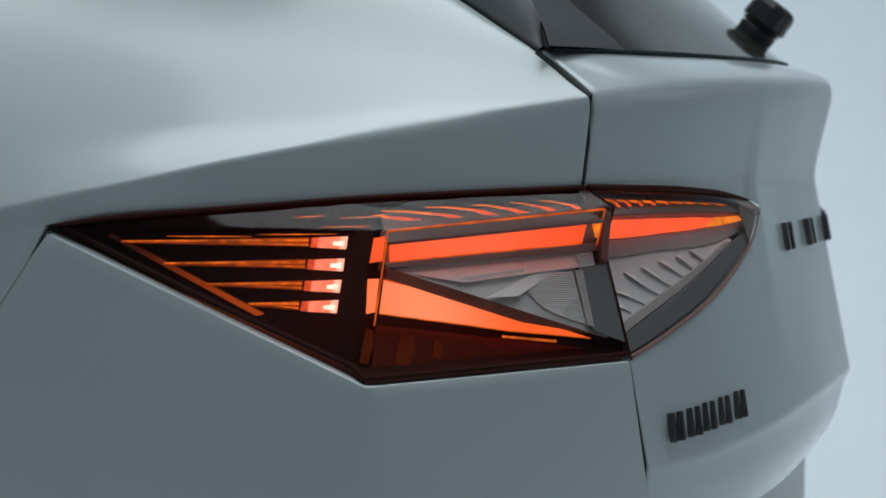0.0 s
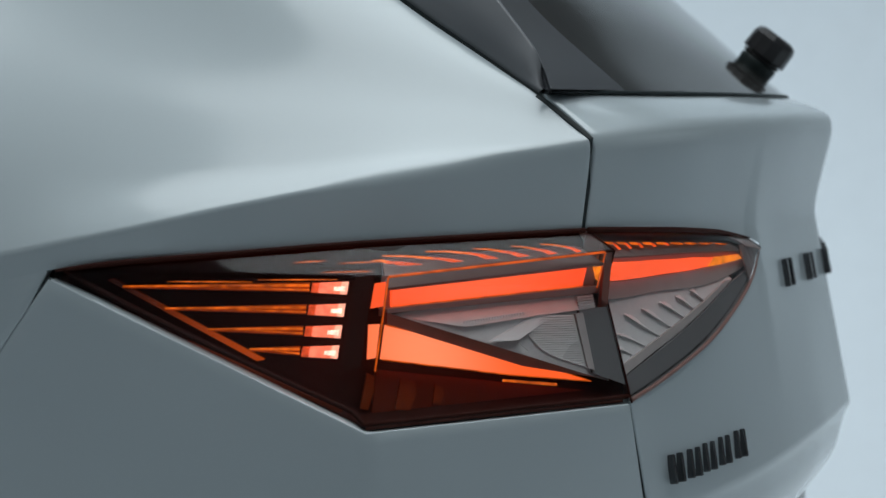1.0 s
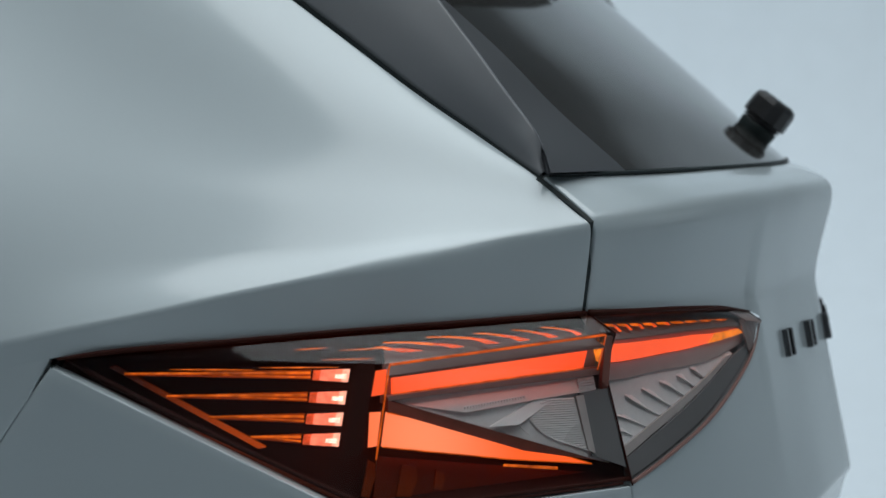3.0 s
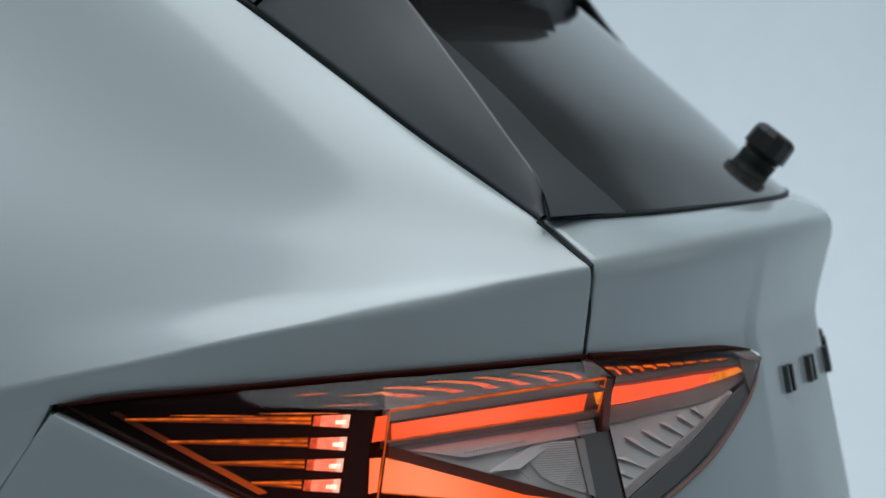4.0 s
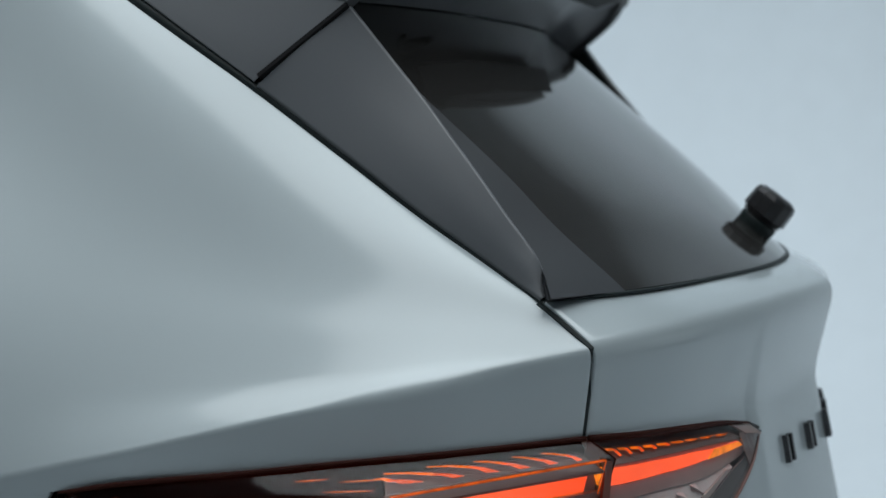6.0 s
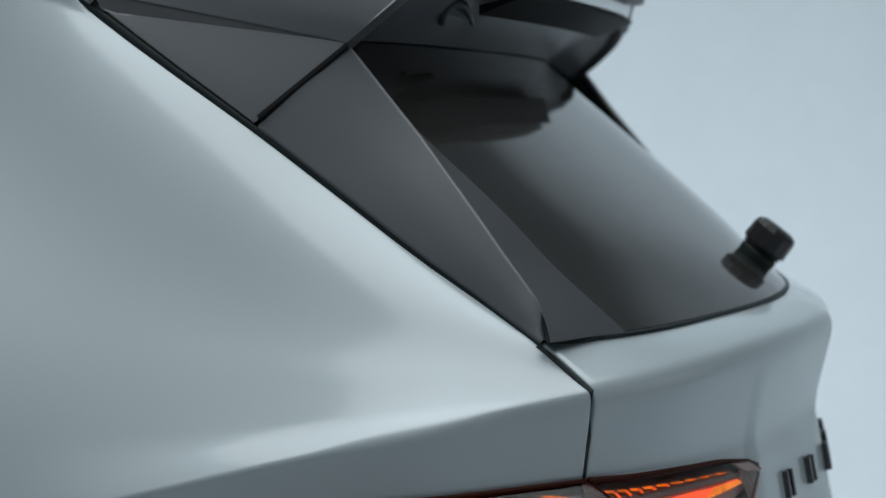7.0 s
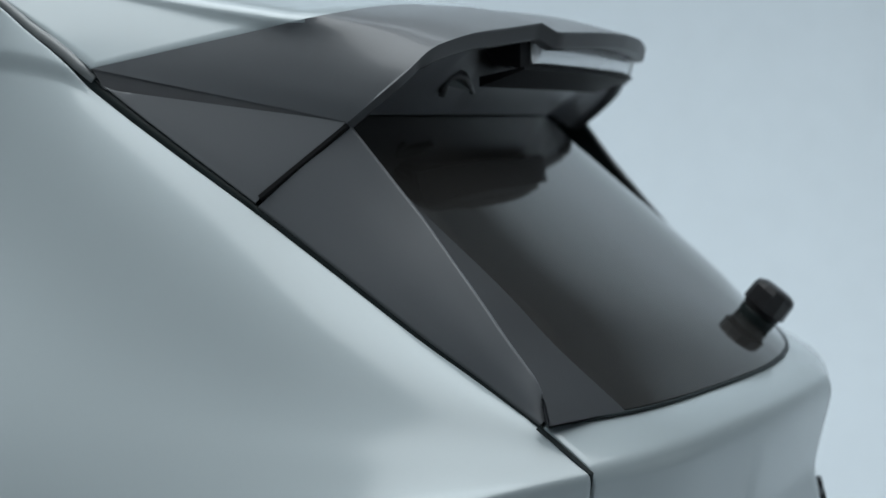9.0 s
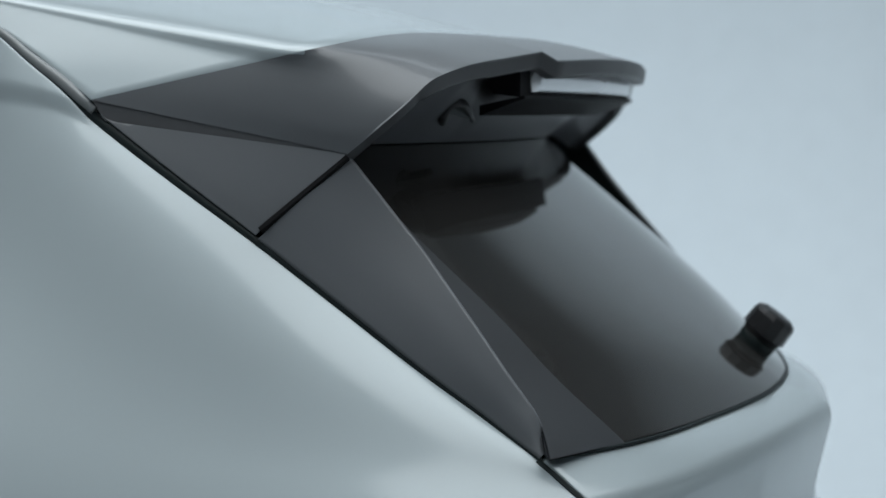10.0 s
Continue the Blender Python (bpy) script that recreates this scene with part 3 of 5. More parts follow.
# side blade: outer edge follows the pillar line, inner edge stands proud of the glass
BLADE_IN = [(0.0, -0.5479, 0.4322, 1.4447), (0.2, -0.5403, 0.3821, 1.3811), (0.33, -0.5412, 0.3529, 1.3468), (0.5, -0.5517, 0.3142, 1.3003), (0.64, -0.5623, 0.2794, 1.2593), (0.78, -0.5725, 0.2453, 1.2174), (0.86, -0.5751, 0.2261, 1.1937), (0.92, -0.5769, 0.2134, 1.1767), (0.96, -0.5753, 0.2076, 1.1607), (1.0, -0.573, 0.2045, 1.1396)]


def seal_width(s):
    return np.interp(s, [0.02, 0.15, 0.45, 0.95], [0.004, 0.0105, 0.0065, 0.004])


def blade():
    u = np.linspace(0, 1, 40)
    inner = along(BLADE_IN, u)
    so_ = 0.455 + u * (0.952 - 0.455)
    outer = along(PILLAR, so_) + seal_width(so_)[:, None] * np.array((0.3, -0.35, 1.0))
    mid = outer * 0.5 + inner * 0.5 + np.array((-0.004, -0.001, 0.001))
    rows = rounded([outer + np.array((0.02, 0.004, 0.0)), outer, mid, inner, inner + np.array((0.0005, 0.006, 0.0))], [0, 0.002, 0.05, 0.0030, 0], 6)
    deep = np.interp(inner[:, 2], [1.14, 1.2, 1.28, 1.4], [0.06, 0.2, 0.35, 0.5])[:, None]
    wall = np.array([inner + np.array((0.0008, 0.0055, 0.0)), inner + np.array((-0.006, 0.10, 0.0)) * deep])
    return np.array(dense(rows, 0.03)), wall


g, wall = blade()
ob = link_mesh("side_blade", list(g.reshape(-1, 3)), grid_faces(*g.shape[:2]), M["blade"], car, "satin black blade beside the rear window")
so = ob.modifiers.new("thickness", "SOLIDIFY")
so.thickness, so.offset = 0.003, -1
so.use_rim = False
mirror_of(ob, "side_blade")
ob = link_mesh("blade_inner_wall", list(wall.reshape(-1, 3)), grid_faces(*wall.shape[:2]), M["rubber"], car, "black inner wall of the side blade")
mirror_of(ob, "blade_inner_wall")


def strip_width(z, half, y, slope):
    """How far the strip beside the glass runs out, to just behind the blade's edge."""
    inner = np.array(BLADE_IN)[::-1]
    bx, by = np.interp(z, inner[:, 3], inner[:, 1]), np.interp(z, inner[:, 3], inner[:, 2])
    return max(0.012, -half - (y - slope * half - by + 0.38 * bx) / (0.38 + slope) + 0.004)


def border_strip():
    """Dark strip beside the glass, running on outwards under the blade."""
    rows = []
    for z in np.linspace(1.1385, 1.455, 32):
        half = along(GLASS, z)[0][2]
        e, e2 = glass_at(-half, z), glass_at(-half + 0.02, z)
        slope = (e[1] - e2[1]) / 0.02
        wide = strip_width(z, half, e[1], slope)
        rows.append([e + np.array((-w, slope * w - 0.003, 0)) for w in (-0.002, 0.0, wide * 0.33, wide * 0.66, wide)])
    g = np.array(rows)
    ob = link_mesh("border_strip", list(g.reshape(-1, 3)), grid_faces(*g.shape[:2]), M["strip"], car, "satin black strip beside the rear window")
    so = ob.modifiers.new("thickness", "SOLIDIFY")
    so.thickness, so.offset = 0.003, 0
    so.use_rim = False
    mirror_of(ob, "border_strip")


border_strip()


def corner_filler():
    """Black filler that closes the foot of the blade towards the strip beside the glass."""
    rows = []
    inner = np.array(BLADE_IN)
    for z in np.linspace(1.1385, 1.25, 12):
        x, y = (np.interp(z, inner[::-1, 3], inner[::-1, k]) for k in (1, 2))
        half = along(GLASS, z)[0][2]
        e, e2 = glass_at(-half, z), glass_at(-half + 0.02, z)
        slope = (e[1] - e2[1]) / 0.02
        wide = strip_width(z, half, e[1], slope) - 0.004
        rows.append([e + np.array((-wide, slope * wide + 0.001, 0)), np.array((x + 0.004, y + 0.006, z)), np.array((x - 0.004, y + 0.006, z)), np.array((x - 0.008, y + 0.03, z))])
    g = np.array(rows)
    ob = link_mesh("blade_filler", list(g.reshape(-1, 3)), grid_faces(*g.shape[:2]), M["strip"], car, "black rubber filler at the foot of the side blade")
    mirror_of(ob, "blade_filler")


corner_filler()

# roof spoiler, one half from the side corner to the middle
SP_FRONT = [(0.0, -0.602, 0.716, 1.5075), (0.25, -0.575, 0.612, 1.5316), (0.45, -0.554, 0.5315, 1.550), (0.6, -0.539, 0.4729, 1.5639), (0.8, -0.342, 0.440, 1.588), (1.0, 0.0, 0.435, 1.600)]
SP_TRAIL = [(0.0, -0.5568, 0.4323, 1.4491), (0.12, -0.554, 0.3953, 1.4786), (0.22, -0.5435, 0.3671, 1.5044), (0.32, -0.5126, 0.3479, 1.5305), (0.42, -0.4529, 0.3306, 1.5457), (0.6, -0.37, 0.309, 1.556), (0.74, -0.285, 0.286, 1.5665)]
SP_MID = [(0.0, -0.265, 0.272, 1.556), (0.5, -0.12, 0.250, 1.562), (1.0, 0.0, 0.244, 1.564)]


def spoiler():
    u = np.concatenate([np.linspace(0, 0.74, 30), np.linspace(0.765, 1.0, 12)])
    v = np.concatenate([np.interp(u[:30], [0, 0.32, 0.74], [0, 0.6, 0.86]), np.linspace(0.875, 1.0, 12)])
    front = along(SP_FRONT, v)
    trail = np.concatenate([along(SP_TRAIL, u[:30]), along(SP_MID, (u[30:] - 0.765) / 0.235)])
    bow = front * 0.5 + trail * 0.5 + np.array((0, 0, 0.008)) * np.clip((v - 0.6) / 0.3, 0, 1)[:, None]
    down = np.where((u < 0.3)[:, None], np.array((0.010, 0.006, -0.015)), np.array((0.0, 0.004, -0.020)))
    tail = trail + down
    rim = tail + np.array((0.004, 0.012, -0.002))
    rows = rounded([front, bow, trail, trail + np.array((0, 0.0005, -0.002))], [0, 0.12, 0.0015, 0], 9)
    lip = np.array(rounded([trail + np.array((0, 0.0004, -0.0015)), tail, rim], [0, 0.003, 0], 6))
    half = np.array(dense(rows, 0.03))
    calm = np.clip(np.linspace(0, 1, len(half)) / 0.5, 0, 1) * np.clip(np.linspace(1, 0, len(half)) / 0.3, 0, 1)
    for _ in range(16):
        half[:, 4:24] += 0.5 * calm[:, None, None] * ((half[:, 3:23] + half[:, 5:25]) / 2 - half[:, 4:24])
    # the black panel inside, from the rim in to the top of the glass
    gx = rim[:, 0] * 0.83
    glass_top = np.array([glass_at(x, 1.455) for x in gx]) + np.array((0, -0.003, 0.003))
    knee = rim * 0.32 + glass_top * 0.68 + np.array((0, 0, 0.010))
    mid = np.clip((u - 0.55) / 0.2, 0, 1)[:, None]
    inner = rim + np.array((0, 0.010, 0.004)) + np.array((0, 0.042, 0.008)) * mid
    under = np.array(dense(rounded([rim + np.array((0, 0, 0.003)), inner, knee, glass_top], [0, 0.01, 0.05, 0], 6), 0.02))
    out = []
    for h in (half, under, lip):
        other = h[:, ::-1].copy()
        other[:, :, 0] *= -1
        out.append(np.concatenate([h, other[:, 1:]], axis=1))
    return out


g, belly_grid, lip_grid = spoiler()
ob = link_mesh("roof_spoiler", list(g.reshape(-1, 3)), grid_faces(*g.shape[:2]), M["blade"], car, "satin dark grey roof spoiler")
roof_spoiler = ob
link_mesh("spoiler_lip", list(lip_grid.reshape(-1, 3)), grid_faces(*lip_grid.shape[:2]), M["lip"], roof_spoiler, "dark grey lip along the spoiler edge")


def spoiler_cheek():
    """Side piece of the spoiler between the roof corner, the blade and the pillar, with a nearly flat wedge-shaped
    groove over it, shaded by its colour.
    """
    u = np.linspace(0, 1, 24)
    so_ = 0.165 + u * (0.448 - 0.165)
    a = along(PILLAR, so_) + seal_width(so_)[:, None] * np.array((0.0, -0.35, 1.0))
    w = u[:, None]
    corner = along(SP_TRAIL, 0.0)[0]
    top = corner * w + np.array((-0.601, 0.7004, 1.4847)) * (1 - w) + np.array((0.001, 0, 0))
    over = corner * w + np.array((-0.602, 0.716, 1.5075)) * (1 - w) + np.array((0.0008, 0, 0))
    mid = a * 0.5 + top * 0.5
    rows = rounded([a + np.array((0.02, 0, 0)), a, mid, top], [0, 0.002, 0.05, 0], 5)
    deep = np.array((0.0003, 0, 0)) * (1 - w)
    groove = np.array([top + np.array((0.0004, 0, -0.0004)), (top + over) / 2 + deep * 1.5, over + deep])
    return np.array(rows), groove


g, groove = spoiler_cheek()
ob = link_mesh("groove", list(groove.reshape(-1, 3)), grid_faces(*groove.shape[:2]), M["groove"], roof_spoiler, "wedge-shaped groove with its shade put into the colour")
mirror_of(ob, "groove")
cheek = link_mesh("spoiler_cheek", list(g.reshape(-1, 3)), grid_faces(*g.shape[:2]), M["blade"], car, "satin dark grey cheek of the roof spoiler")
mirror_of(cheek, "spoiler_cheek")

# ---------------------------------------------------------------- roof
def roof():
    """A sheet between spoiler and doors: a sloping side face, a soft ridge and a nearly flat top, one half mirrored."""
    n, a, b = 26, 18, 26
    w = np.linspace(0, 1, n)
    ridge0 = along(SP_FRONT, 0.6)[0]
    side = along([(0.0, *along(SP_FRONT, 0.0)[0]), (0.4, -0.580, 0.807, 1.565), (0.55, -0.570, 0.850, 1.589), (1.0, -0.572, 1.060, 1.645)], w)
    ridge = along([(0.0, *ridge0), (0.4, -0.5453, 0.745, 1.6098), (0.55, -0.548, 0.862, 1.6295), (1.0, -0.552, 1.10, 1.662)], w)
    mid0 = along(SP_FRONT, 1.0)[0]
    mid = np.stack([0 * w, mid0[1] + (1.10 - mid0[1]) * w, mid0[2] + (1.705 - mid0[2]) * np.sin(w * 1.5708)], axis=1)
    g = np.empty((n, a + b, 3))
    for i in range(n):
        fade = (1 - w[i])**2
        for j in range(a):
            r = j / a
            e = along(SP_FRONT, 0.6 * r)[0] - (side[0] + (ridge0 - side[0]) * r)
            g[i, j] = side[i] + (ridge[i] - side[i]) * r + e * fade
        for j in range(b):
            r = j / (b - 1)
            flat = ridge[i] + (mid[i] - ridge[i]) * np.array((r, r, math.sin(r * 1.5708)))
            first = ridge0 + (mid0 - ridge0) * np.array((r, r, math.sin(r * 1.5708)))
            g[i, a + j] = flat + (along(SP_FRONT, 0.6 + 0.4 * r)[0] - first) * fade
    soft = np.clip(np.arange(1, n) / 8.0, 0, 1)[:, None, None]
    for _ in range(5):
        g[1:, a - 2:a + 3] += 0.5 * soft * ((g[1:, a - 3:a + 2] + g[1:, a - 1:a + 4]) / 2 - g[1:, a - 2:a + 3])
    other = g[:, ::-1].copy()
    other[:, :, 0] *= -1
    return np.concatenate([g, other[:, 1:]], axis=1)


v, f = folded(roof(), (0, -0.2, 1), (1, 0, 1, 1), inset=0.0015)
link_mesh("roof", v, f, M["paint"], car, "satin silver-grey painted roof skin")


def ditch():
    """Black strip between roof, spoiler and side panel."""
    s = np.concatenate([np.linspace(-0.4, 0.15, 20), np.linspace(0.16, 0.955, 40)])
    p = along(PILLAR, s)
    q = along(PILLAR, np.linspace(-0.4, 0.165, 24))
    bar = [x + np.array((0.001, -0.002, z)) for x, z in zip(q, np.interp(np.linspace(-0.4, 0.165, 24), [0.0, 0.06, 0.155], [0.0048, 0.0062, 0.0105]))]
    strip = part("roof_strip", rod(bar, [0.0046] * 16 + [0.0048, 0.005, 0.0054, 0.006, 0.0064, 0.0066, 0.0062, 0.005], 10), M["roof_strip"], car, "satin grey strip beside the roof", True)
    mirror_of(strip, "roof_strip")
    w = seal_width(s)[:, None]
    rows = [p + np.array((0.006, 0.006, -0.010)), p + np.array((-0.001, -0.0015, 0.001)), p + np.array((0.003, 0, 0)) + w * np.array((0, -0.4, 1.05)), p + np.array((0.02, 0, 0)) + w * np.array((0, -0.4, 1.05))]
    g = np.array(rows)
    ob = link_mesh("pillar_seal", list(g.reshape(-1, 3)), grid_faces(*g.shape[:2]), M["rubber"], car, "black seal strip along the rear pillar")
    mirror_of(ob, "pillar_seal")


ditch()


def seam_strip():
    """Dark seam between spoiler cheek and blade."""
    a, b = along(PILLAR, 0.452)[0] + np.array((0.0, -0.006, 0.014)), along(SP_TRAIL, 0.0)[0] + np.array((0.004, 0.0, -0.004))
    ob = part("blade_seam", rod([a, a * 0.5 + b * 0.5, b], [0.0042] * 3, 6), M["matt_black"], car)
    mirror_of(ob, "blade_seam")


seam_strip()


belly = link_mesh("spoiler_underside", list(belly_grid.reshape(-1, 3)), grid_faces(*belly_grid.shape[:2]), M["belly"], car, "black panel under the roof spoiler")
so = belly.modifiers.new("thickness", "SOLIDIFY")
so.thickness, so.offset = 0.003, 0
so.use_rim = False
# high brake lamp under the spoiler's edge: a pale curved cover in a black housing with a shelf below it
def lofted(xs, section):
    """A bar along x with the cross-section section(x), a ring of (y, z)."""
    bm = bmesh.new()
    rings = [[bm.verts.new((x, y, z)) for y, z in section(x)] for x in xs]
    n = len(rings[0])
    for a, b in zip(rings, rings[1:]):
        for j in range(n):
            bm.faces.new((a[j], a[(j + 1) % n], b[(j + 1) % n], b[j]))
    bm.faces.new(rings[0])
    bm.faces.new(rings[-1][::-1])
    return bm


def brake_line(x):
    return 0.286 + 0.15 * x * x


housing = part("brake_lamp_housing", lofted(np.linspace(-0.310, 0.285, 23), lambda x: [(brake_line(x) + 0.006, 1.556), (brake_line(x) + 0.006, 1.512), (brake_line(x) + 0.040, 1.516), (brake_line(x) + 0.060, 1.556)]), M["matt_black"], belly, "black housing of the high brake lamp")
part("high_brake_lamp", lofted(np.linspace(-0.276, 0.272, 23), lambda x: [(brake_line(x), 1.553), (brake_line(x) - 0.001, 1.531), (brake_line(x) + 0.003, 1.519), (brake_line(x) + 0.007, 1.516), (brake_line(x) + 0.007, 1.553)]), M["brake_cover"], housing, "unlit pale high brake lamp cover", True)
part("shelf", lofted(np.linspace(-0.315, 0.285, 25), lambda x: [(brake_line(x) - 0.001, 1.5135), (brake_line(x) - 0.001, 1.510), (brake_line(x) + 0.055, 1.490), (brake_line(x) + 0.055, 1.502)]), M["matt_black"], housing, "black shelf below the brake lamp")
# rubber stop under the spoiler: a low hood, its hollow's shade a black plate
hood = [(-0.318, 0.402, 1.480), (-0.324, 0.397, 1.492), (-0.326, 0.391, 1.502), (-0.318, 0.383, 1.506), (-0.300, 0.380, 1.503), (-0.275, 0.381, 1.494), (-0.245, 0.386, 1.484)]
stop = part("rubber_stop", rod(hood, [0.0045, 0.006, 0.007, 0.007, 0.006, 0.0045, 0.003], 10), M["grey_plastic_dark"], belly, "dark grey hooded rubber stop", True)
bm = bmesh.new()
ring = [bm.verts.new(Vector(p) + Vector(q)) for q in ((-0.006, -0.004, 0), (0.004, 0.006, 0.004)) for p in hood[1:]]
n = len(hood) - 1
bm.faces.new(ring[:n])
bm.faces.new(ring[n:][::-1])
for k in range(n):
    bm.faces.new((ring[k], ring[(k + 1) % n], ring[n + (k + 1) % n], ring[n + k]))
part("hollow", bm, M["rubber"], stop)

# ---------------------------------------------------------------- wiper
def wiper():
    """Washer-jet wiper hub: a round foot on the glass, a waisted neck and a slanted cap."""
    foot = Vector((0.076, 0.0797, 1.1778))
    axis = Vector((0.06, -0.60, 0.80)).normalized()
    turn = axis.to_track_quat("Z", "Y").to_matrix().to_4x4()

    def lathe(profile, sides=28, squash=1.0):
        bm = bmesh.new()
        rings = []
        for z, r in profile:
            rings.append([bm.verts.new(turn @ Vector((r * math.cos(k), squash * r * math.sin(k), z))) for k in (2 * math.pi * j / sides for j in range(sides))])
        for a, b in zip(rings, rings[1:]):
            for j in range(sides):
                bm.faces.new((a[j], a[(j + 1) % sides], b[(j + 1) % sides], b[j]))
        bm.faces.new(rings[0][::-1])
        bm.faces.new(rings[-1])
        bmesh.ops.translate(bm, vec=foot, verts=bm.verts)
        return bm
    hub = part("wiper_hub", lathe([(-0.018, 0.0240), (-0.006, 0.0258), (0.0, 0.0268), (0.0085, 0.0275), (0.0102, 0.0270), (0.0112, 0.0242)]), M["rubber"], car, "black wiper hub on the rear window", True)
    part("collar", lathe([(0.0110, 0.0235), (0.0122, 0.0240), (0.0128, 0.0284), (0.0160, 0.0282), (0.0166, 0.0250), (0.019, 0.0250)]), M["black_plastic"], hub, "", True)
    part("cap", lathe([(0.0175, 0.0305), (0.019, 0.0325), (0.043, 0.0315), (0.049, 0.029), (0.0525, 0.022)], 12), M["black_plastic"], hub, "black faceted wiper cap", False)


wiper()

# ---------------------------------------------------------------- tail lamp on the body
def lamp_rows(n_side, n_rear):
    """Upper edge, ridge, hollow and foot of the lamp from front tip to split."""
    c = np.linspace(0, 1, n_side)
    r = np.linspace(0, 1, n_rear)[1:]
    s = np.concatenate([0.1 + c * 0.588, 0.688 + r * 0.344])
    top = along(LAMP_TOP, s)
    ridge = np.concatenate([[TIP + (RIDGE_A - TIP) * k for k in c], [RIDGE_A + (RIDGE_B - RIDGE_A) * k for k in r]])
    foot = np.concatenate([[SEAM_TOP + (LOW_A - SEAM_TOP) * k + np.array((-0.001, 0, -0.003)) * math.sin(math.pi * k) for k in c], [LOW_A + (LOW_B - LOW_A) * k for k in r]])
    mid = np.concatenate([[(TIP + (RIDGE_A - TIP) * k) * 0.78 + foot[i] * 0.22 for i, k in enumerate(c)], [MID_A + (MID_B - MID_A) * k for k in r]])
    mid[n_side - 1] = MID_A
    return top, ridge, mid, foot


top, ridge, mid, foot = lamp_rows(26, 22)
rise = np.clip(np.arange(len(foot)) / 5.0, 0, 1)[:, None]
rows = rounded([top, ridge, mid, foot + rise * np.array((0.001, 0.001, 0.005))], [0, 0.003, 0.02, 0], 5)
g = np.array(dense(rows, 0.03))
inward = np.array([0.86, 0.45, -0.15])
hous = g.copy()
hous[1:-1, 1:-1] += 0.05 * inward
hous[0] += 0.008 * inward
hous[-1] += 0.008 * inward
hous[:, -1] += 0.006 * inward
hous[:, 0] += np.array((0.012, -0.004, 0.0))
lamp = link_mesh("tail_lamp", list(hous.reshape(-1, 3)), grid_faces(*hous.shape[:2]), M["lamp_black"], car, "lit red and clear tail lamp on the body corner")
lens = link_mesh("lens", list(g.reshape(-1, 3)), grid_faces(*g.shape[:2]), M["lens"], lamp, "clear glossy outer lens")
lens.visible_shadow = False


def lit(fn, name, outline, d, thick, mat, parent, label=""):
    return part(name, slab(fn, outline, d, d + thick), M[mat], parent, label)


def band(fn, name, upper, lower, d, thick, mat, parent, label="", sink=0.0):
    """A plate between an upper and a lower edge, cut into quads so that it follows the lamp's curve."""
    bm = bmesh.new()
    rows = [[bm.verts.new(fn(a, b, q)) for a, b in pts] for pts, q in ((upper, d), (lower, d + sink), (lower, d + sink + thick), (upper, d + thick))]
    n = len(upper)
    for r in range(4):
        for k in range(n - 1):
            bm.faces.new((rows[r][k], rows[r][k + 1], rows[(r + 1) % 4][k + 1], rows[(r + 1) % 4][k]))
    for k in (0, n - 1):
        bm.faces.new([rows[r][k] for r in range(4)])
    bmesh.ops.remove_doubles(bm, verts=bm.verts, dist=0.00005)
    return part(name, bm, M[mat], parent, label)


def pieces(points, n=10):
    """A polyline in even steps."""
    t = np.linspace(0, len(points) - 1, n)
    return [(float(np.interp(k, range(len(points)), [q[0] for q in points])), float(np.interp(k, range(len(points)), [q[1] for q in points]))) for k in t]


hot_glow("bar_light", (1.0, 0.125, 0.040), (1.0, 0.072, 0.010), on_rear(0.38, 1.6), 0.17, 1.08)
hot_glow("light_orange", (1.0, 0.26, 0.115), (1.0, 0.115, 0.022), on_rear(0.20, 2.33), 0.12, 1.15)
lit(on_rear, "upper_light_bar", [(0.041, 1.294), (0.923, 1.309), (0.922, 1.883), (0.055, 1.923)], 0.012, 0.004, "bar_light", lamp, "glowing red light bar")
lit(on_rear, "amber_prism", [(0.949, 1.279), (1.005, 1.285), (1.0, 1.90)], 0.012, 0.004, "light_amber_bright", lamp)
lit(on_rear, "lower_light_bar", [(0.041, 2.128), (0.491, 2.43), (0.884, 2.79), (0.554, 2.661), (0.041, 2.415)], 0.012, 0.004, "light_orange", lamp, "glowing orange-red tapered light bar")
lit(on_rear, "clear_chamber", [(0.060, 2.035, 0.003), (0.967, 1.99, 0.003), (0.95, 2.80), (0.50, 2.43, 0.002)], 0.0085, 0.004, "lamp_pale", lamp, "silvered reversing lamp chamber")
lit(on_rear, "reflector_strip", [(0.121, 2.082, 0.006), (0.953, 2.043, 0.006), (0.953, 2.158), (0.716, 2.167), (0.365, 2.203)], 0.005, 0.003, "lamp_silver", lamp)
lit(on_rear, "diagonal_reflector", [(0.461, 2.346), (0.672, 2.178, 0.0065), (0.789, 2.164, 0.0065), (0.581, 2.358)], 0.001, 0.004, "lamp_silver", lamp)
lit(on_rear, "grey_post", [(0.876, 2.163), (1.0, 2.149, -0.0042), (1.0, 2.836, -0.0042), (0.883, 2.71)], 0.005, 0.008, "lamp_grey", lamp, "dark grey upright inside the lamp")
lit(on_rear, "dark_divider", [(0.02, 2.01), (0.90, 2.757), (0.60, 2.590), (0.03, 2.108)], 0.004, 0.012, "lamp_maroon", lamp)
lit(on_rear, "upper_divider", [(0.02, 1.93), (0.99, 1.90), (0.985, 2.03), (0.03, 2.02)], 0.006, 0.012, "lamp_brown", lamp)
lit(on_rear, "end_plate", [(0.975, 1.06), (1.0, 1.06, -0.0032), (1.0, 2.16, -0.0032), (0.975, 2.16)], 0.004, 0.006, "lamp_maroon", lamp, "dark red end plate at the split")
lit(on_rear, "light_thread", [(0.527, 2.693), (0.741, 2.775), (0.739, 2.799), (0.526, 2.712)], 0.010, 0.002, "light_amber", lamp)
